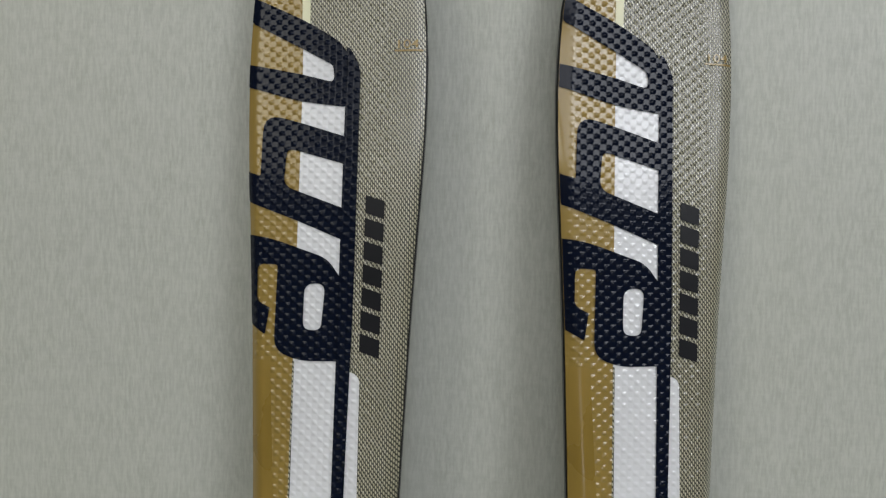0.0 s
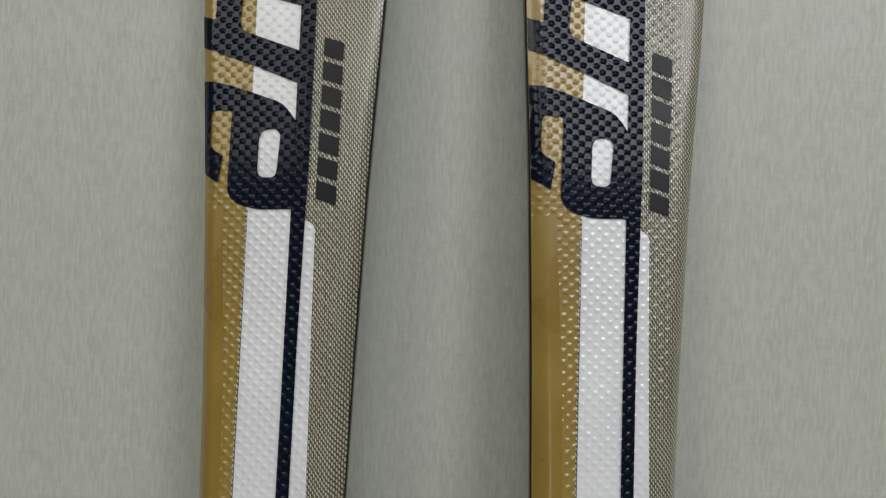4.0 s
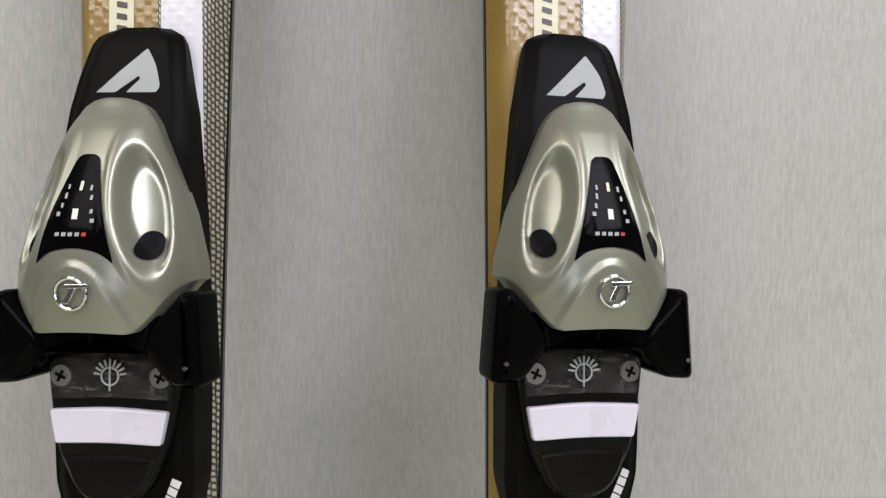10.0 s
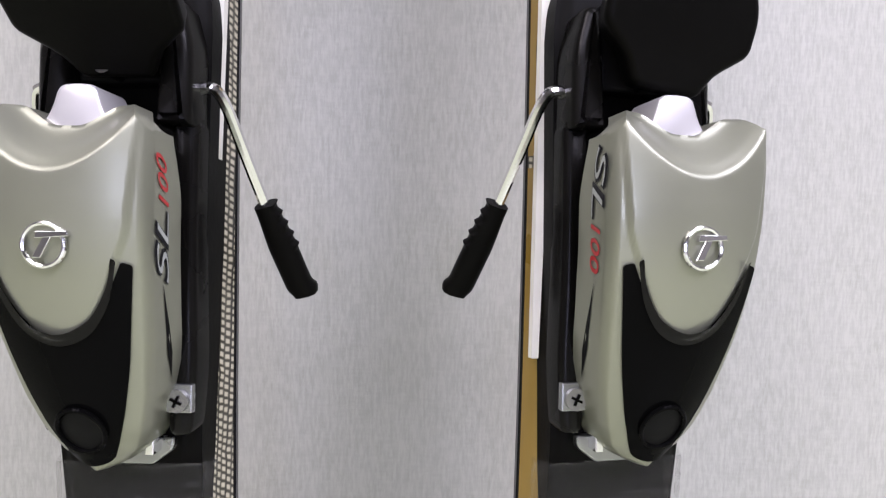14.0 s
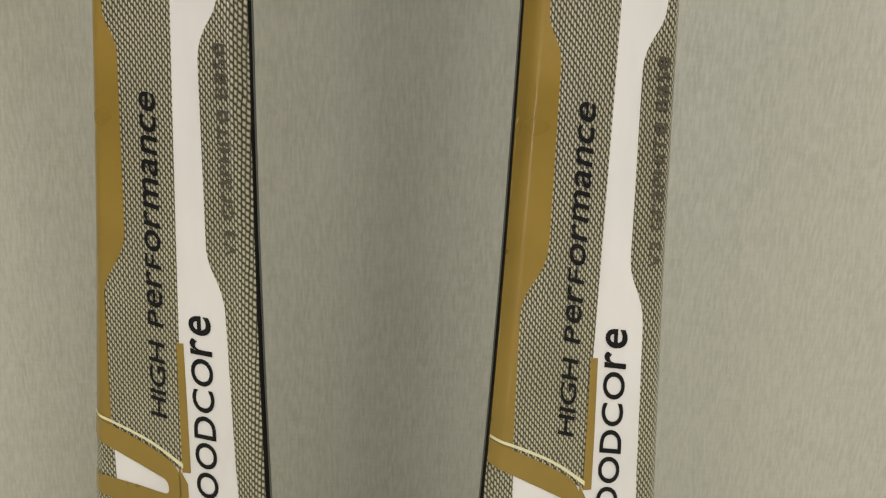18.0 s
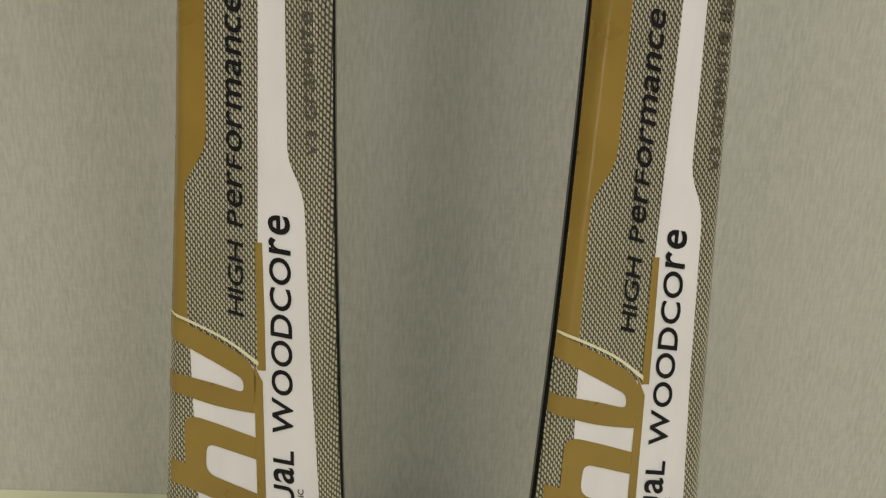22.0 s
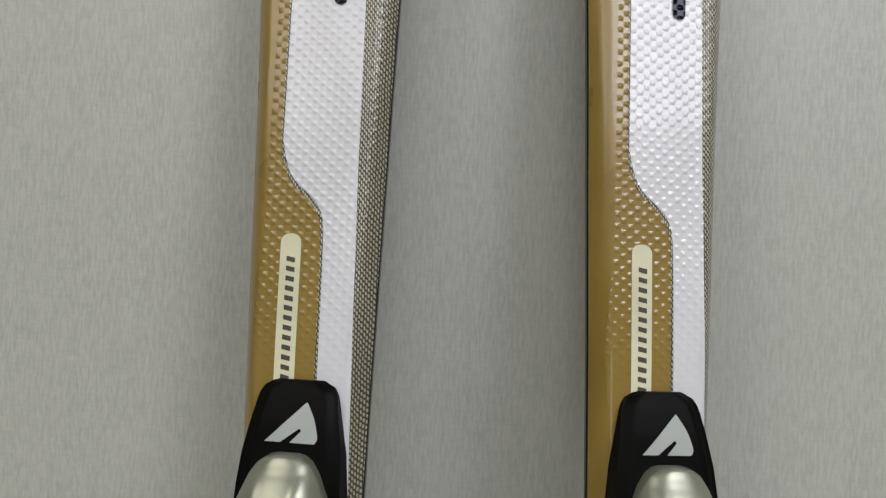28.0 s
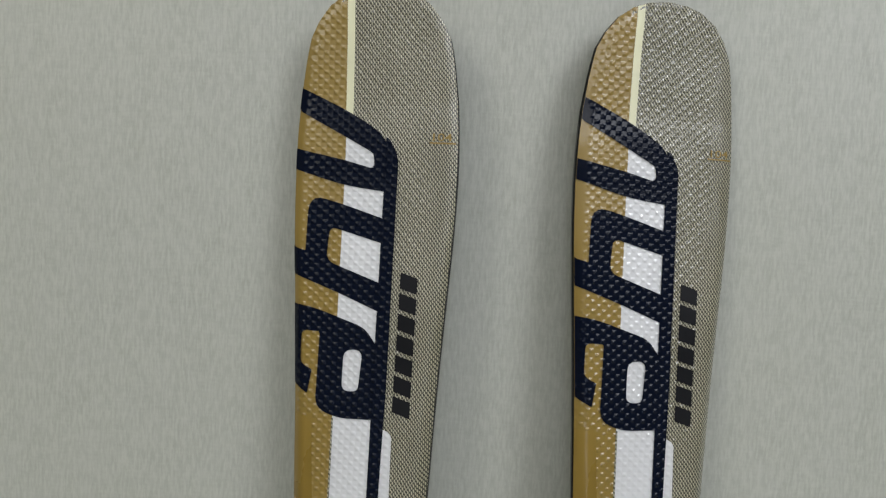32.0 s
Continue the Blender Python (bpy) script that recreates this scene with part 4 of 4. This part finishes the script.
    for side in (-1, 1):
        for text, s0, s1, cap, material in (("SL", 0.5070, 0.5320, 0.0088, MAT_PRINT), ("100", 0.5330, 0.5500, 0.0066, MAT_RED)):
            s0, s1 = (s0 - 0.0040, s1 - 0.0040) if side > 0 else (1.0570 - s1, 1.0570 - s0)
            flank_words(text, side, s0, s1, cap, material, shell, 0.04 if text == "SL" else 0.012)
            if text == "SL":
                flank_words(text, side, s0 + 0.0008, s1 - 0.0008, cap * 0.94, MAT_GREYMARK, shell, -0.012, 0.0006)
        bm = flat_mesh([fillet([(0.4690, 0.0), (0.4800, 0.0042, 0.003), (0.5040, 0.0062, 0.001), (0.4920, 0.0030, 0.003), (0.4790, 0.0)])])
        for v in bm.verts:
            t, up = v.co.x, v.co.y
            v.co = ski_point(side * (heel_half(t) + 0.0003), t, heel_crest(t) - 0.0200 + up)
        part("flank_slot", bm, MAT_BODY, shell)


def brake(ski):
    for side in (-1, 1):
        knee, end = (side * 0.0452, 0.5340, 0.0040), (side * 0.0575, 0.4925, -0.0205)
        wire = tube([(side * 0.0255, 0.5745, 0.028), (side * 0.0335, 0.5760, 0.030), (side * 0.0368, 0.5700, 0.026), (side * 0.0395, 0.5580, 0.019), knee, tuple(p + (q - p) * 0.4 for p, q in zip(knee, end))], 0.0023)
        arm = smoothed(part("brake_arm", wire, MAT_CHROME, ski, "bent chrome brake wire"))
        a, b = Vector(ski_point(*knee)), Vector(ski_point(*end))
        b = a.lerp(b, 0.9)
        d = (b - a).normalized()
        out = Vector((side, 0, 0))
        x = (out - d * out.dot(d)).normalized()
        y = d.cross(x)
        rows = []
        n = 26
        for i in range(n + 1):
            t = i / n
            w = 0.0042 + 0.0016 * smooth(t, 0.0, 0.5) - 0.002 * smooth(t, 0.9, 1.0)
            tooth = 0.0014 if t < 0.5 and i % 3 == 0 else 0.0
            hook = 0.003 * smooth(t, 0.86, 0.97)
            c = a.lerp(b, t)
            rows.append([c + x * ((w + tooth + hook) if math.cos(k) > 0 else w) * math.copysign(abs(math.cos(k)) ** 0.7, math.cos(k)) + y * 0.0042 * math.copysign(abs(math.sin(k)) ** 0.7, math.sin(k)) for k in [2 * math.pi * j / 16 for j in range(16)]])
        smoothed(part("brake_grip", loft(rows, True), MAT_BLACK, arm, "ribbed black brake grip"), 40)


def brake_pedal(ski, tilt):
    """The step pad: a thick rounded half-moon on its hinge."""
    pts = fillet([(-0.0130, -0.0040, 0.003), (-0.0180, 0.0052, 0.003), (-0.0300, 0.0150, 0.003), (-0.0305, 0.0310, 0.014), (-0.0205, 0.0480, 0.016), (0.0, 0.0522, 0.02), (0.0205, 0.0480, 0.016), (0.0305, 0.0310, 0.014), (0.0300, 0.0150, 0.003),
                  (0.0180, 0.0052, 0.003), (0.0130, -0.0040, 0.003)])
    bm = bmesh.new()
    low = [bm.verts.new((p[0] * 0.9, 0.0, p[1] * 0.94)) for p in pts]
    up = [bm.verts.new((p[0], -0.0120, p[1])) for p in pts]
    bm.faces.new(low)
    top = bm.faces.new(up)
    for i in range(len(pts)):
        j = (i + 1) % len(pts)
        bm.faces.new((low[i], low[j], up[j], up[i]))
    bmesh.ops.recalc_face_normals(bm, faces=bm.faces)
    bmesh.ops.bevel(bm, geom=list(top.edges), offset=0.0035, segments=4, affect="EDGES", profile=0.5)
    pad = smoothed(part("brake_pedal", bm, MAT_BLACK, ski, "matt black half-moon brake pedal"), 50)
    pad.matrix_basis = pose(0.0045, -0.038, 0.586, tilt, 0, 0)
    bm = bmesh.new()
    box(bm, -0.012, 0.012, -0.0005, 0.020, 0.004, 0.020, 0.002)
    part("pedal_stem", bm, MAT_BODY, pad)
    return pad


def tapes(ski):
    # steel band between the two plates, crinkled film over it
    bm = bmesh.new()
    box(bm, -0.0135, 0.0135, -0.0200, -0.010, 0.660, 0.700, 0.0008)
    part("link_band", bm, MAT_BODY, ski)
    on_surface("film_strip", [[(-0.0125, 0.6640), (0.0125, 0.6640), (0.0078, 0.7185), (-0.0072, 0.7185)]], lambda u, s: 0.0256 + 0.0003 * math.sin(s * 310 + u * 300 + 2 * math.sin(u * 260)), 0.0, MAT_FOIL, ski,
               "shiny rippled film over the steel band", 0.0012)

    def over(u, s):
        return 0.0244 - 0.0118 * smooth(abs(u), 0.0195, 0.0265) + 0.0002 * math.sin(s * 900 + u * 500)
    on_surface("clear_tape", [[(-0.0318, 0.6630), (0.0318, 0.6645), (0.0318, 0.7200), (-0.0318, 0.7185)]], over, 0.0016, MAT_TAPE, ski, "clear adhesive tape", 0.002)

    def rear(u, s):
        return 0.0215 + 0.08 * (s - 0.42) - 0.010 * smooth(abs(u), 0.028, 0.0325) + 0.0003 * math.sin(s * 2100 + u * 400)
    on_surface("clear_tape", [[(-0.0325, 0.4130), (0.0325, 0.4140), (0.0325, 0.4340), (-0.0325, 0.4330)]], rear, 0.0012, MAT_WRAP, ski, "clear adhesive tape", 0.002)
    # paper strips under the plates
    part("paper_strip", prism([(-0.0328, 0.4720), (-0.0300, 0.4720), (-0.0250, 0.6300), (-0.0308, 0.6320)], 0.0085, 0.0125, 0), MAT_PAPER, ski, "white paper strip under the plate")
    part("paper_strip", prism([(0.0250, 0.4420), (0.0268, 0.4420), (0.0306, 0.6290), (0.0250, 0.6290)], 0.0085, 0.0125, 0), MAT_PAPER, ski, "white paper strip under the plate")
    part("paper_tab", prism([(0.0200, 0.6745), (0.0320, 0.6745), (0.0320, 0.6785), (0.0200, 0.6785)], 0.011, 0.0128, 0), MAT_CREAM, ski)


def make_ski():
    ski = new("alpine_ski")
    rows = []
    for s in stations():
        w, base = half_width(s), top_height(s) - thickness(s)
        top, top_left = top_at(w, s) - 0.0004, top_at(-w, s) - 0.0004
        low = base - 0.0010 * flare(s)
        rows.append([ski_point(u, s, h) for u, h in ((-w - 0.0002, base), (w + 0.0002, low), (w + 0.0002, low + 0.0020), (w, low + 0.0022), (w, top), (-w, top_left), (-w, base + 0.0022), (-w - 0.0002, base + 0.0020))])
    smoothed(part("core_and_base", loft(rows, True), MAT_BODY, ski, "black sidewall and base"))
    rows = []
    for s in [-0.025, -0.021, -0.0165, -0.012, -0.008, -0.004] + [v for v in np.arange(0.0, 1.6, 0.01)] + [v for v in stations() if v >= 1.6]:
        w = half_width(s)
        rows.append([ski_point(w * f, s, top_at(w * f, s)) for f in (-1, -0.95, -0.9, -0.85, -0.8, -0.75, -0.7, -0.6, -0.4, 0, 0.4, 0.6, 0.7, 0.75, 0.8, 0.85, 0.9, 0.95, 1)])
    smoothed(part("top_sheet", loft(rows), MAT_WEAVE, ski, "grey glass-weave top sheet"), 60)
    cap = prism(mirrored([(0.0, -0.0254), (0.0340, -0.0254, 0.001), (0.0394, -0.0165, 0.001), (0.0, -0.0165)]), -0.009, 0.0012, 0.0006)
    part("tail_cap", cap, MAT_BODY, ski, "black plastic tail protector")
    for side in (-1, 1):
        rows = []
        for s in [v for v in stations() if 0.02 <= v <= 1.6]:
            w, base = half_width(s) + 0.0004, top_height(s) - thickness(s)
            base -= 0.0010 * flare(s) if side > 0 else 0.0
            rows.append([ski_point(side * (w - a), s, base + h) for a, h in ((0.002, -0.0003), (0, -0.0003), (0, 0.0017), (0.002, 0.0017))])
        part("steel_edge", loft(rows, True), MAT_STEEL, ski, "steel edge")
    ski_graphics(ski)
    toe_piece(ski)
    heel_piece(ski)
    brake(ski)
    brake_pedal(ski, 48)
    tapes(ski)
    return ski


ski = tagged(make_ski(), "gold, white and woven grey ski with silver binding, leaning on wall", "ski", group="pair of skis")
ski.matrix_world = pose(0, -0.1306, 0.0355, -3.95) @ pose(0.0004, 0, 0, 0, -0.166, -6.18)
other = copy_thing(ski, pose(0.1821, -0.1390, 0.0382, -4.655, 1.013, 10.529) @ pose(0.0004, 0, 0, 0, -0.166, 0))
for child in other.children:
    if child.name.startswith("brake_pedal"):
        child.matrix_basis = pose(0.002, -0.042, 0.5785, 12, 8, 0)

# small clear stops under the tails, specks of dirt
bm = bmesh.new()
bmesh.ops.create_uvsphere(bm, u_segments=24, v_segments=14, radius=0.0064)
for v in bm.verts:
    v.co.z = max(0.0, v.co.z) * 1.58
bumper = smoothed(part("rubber_stop", bm, MAT_BUMPER), 80)
tagged(bumper, "small clear domed rubber stop on cream base", "rubber stop", group="stops under the skis")
bumper.location = (0.0118, -0.1330, 0)
copy_thing(bumper, pose(0.1844, -0.1390, 0))
for x, y, r in ((-0.0759, -0.0784, 0.0009), (0.3674, -0.0754, 0.0010), (0.06, -0.19, 0.0006), (0.17, -0.185, 0.0007)):
    bm = bmesh.new()
    bmesh.ops.create_icosphere(bm, subdivisions=1, radius=r, matrix=Matrix.Diagonal((1.3, 0.8, 0.4, 1)))
    speck = tagged(part("dirt_speck", bm, MAT_BODY), "tiny dark speck of dirt on the cream base", "dirt", group="specks of dirt")
    speck.location = (x, y, r * 0.35)
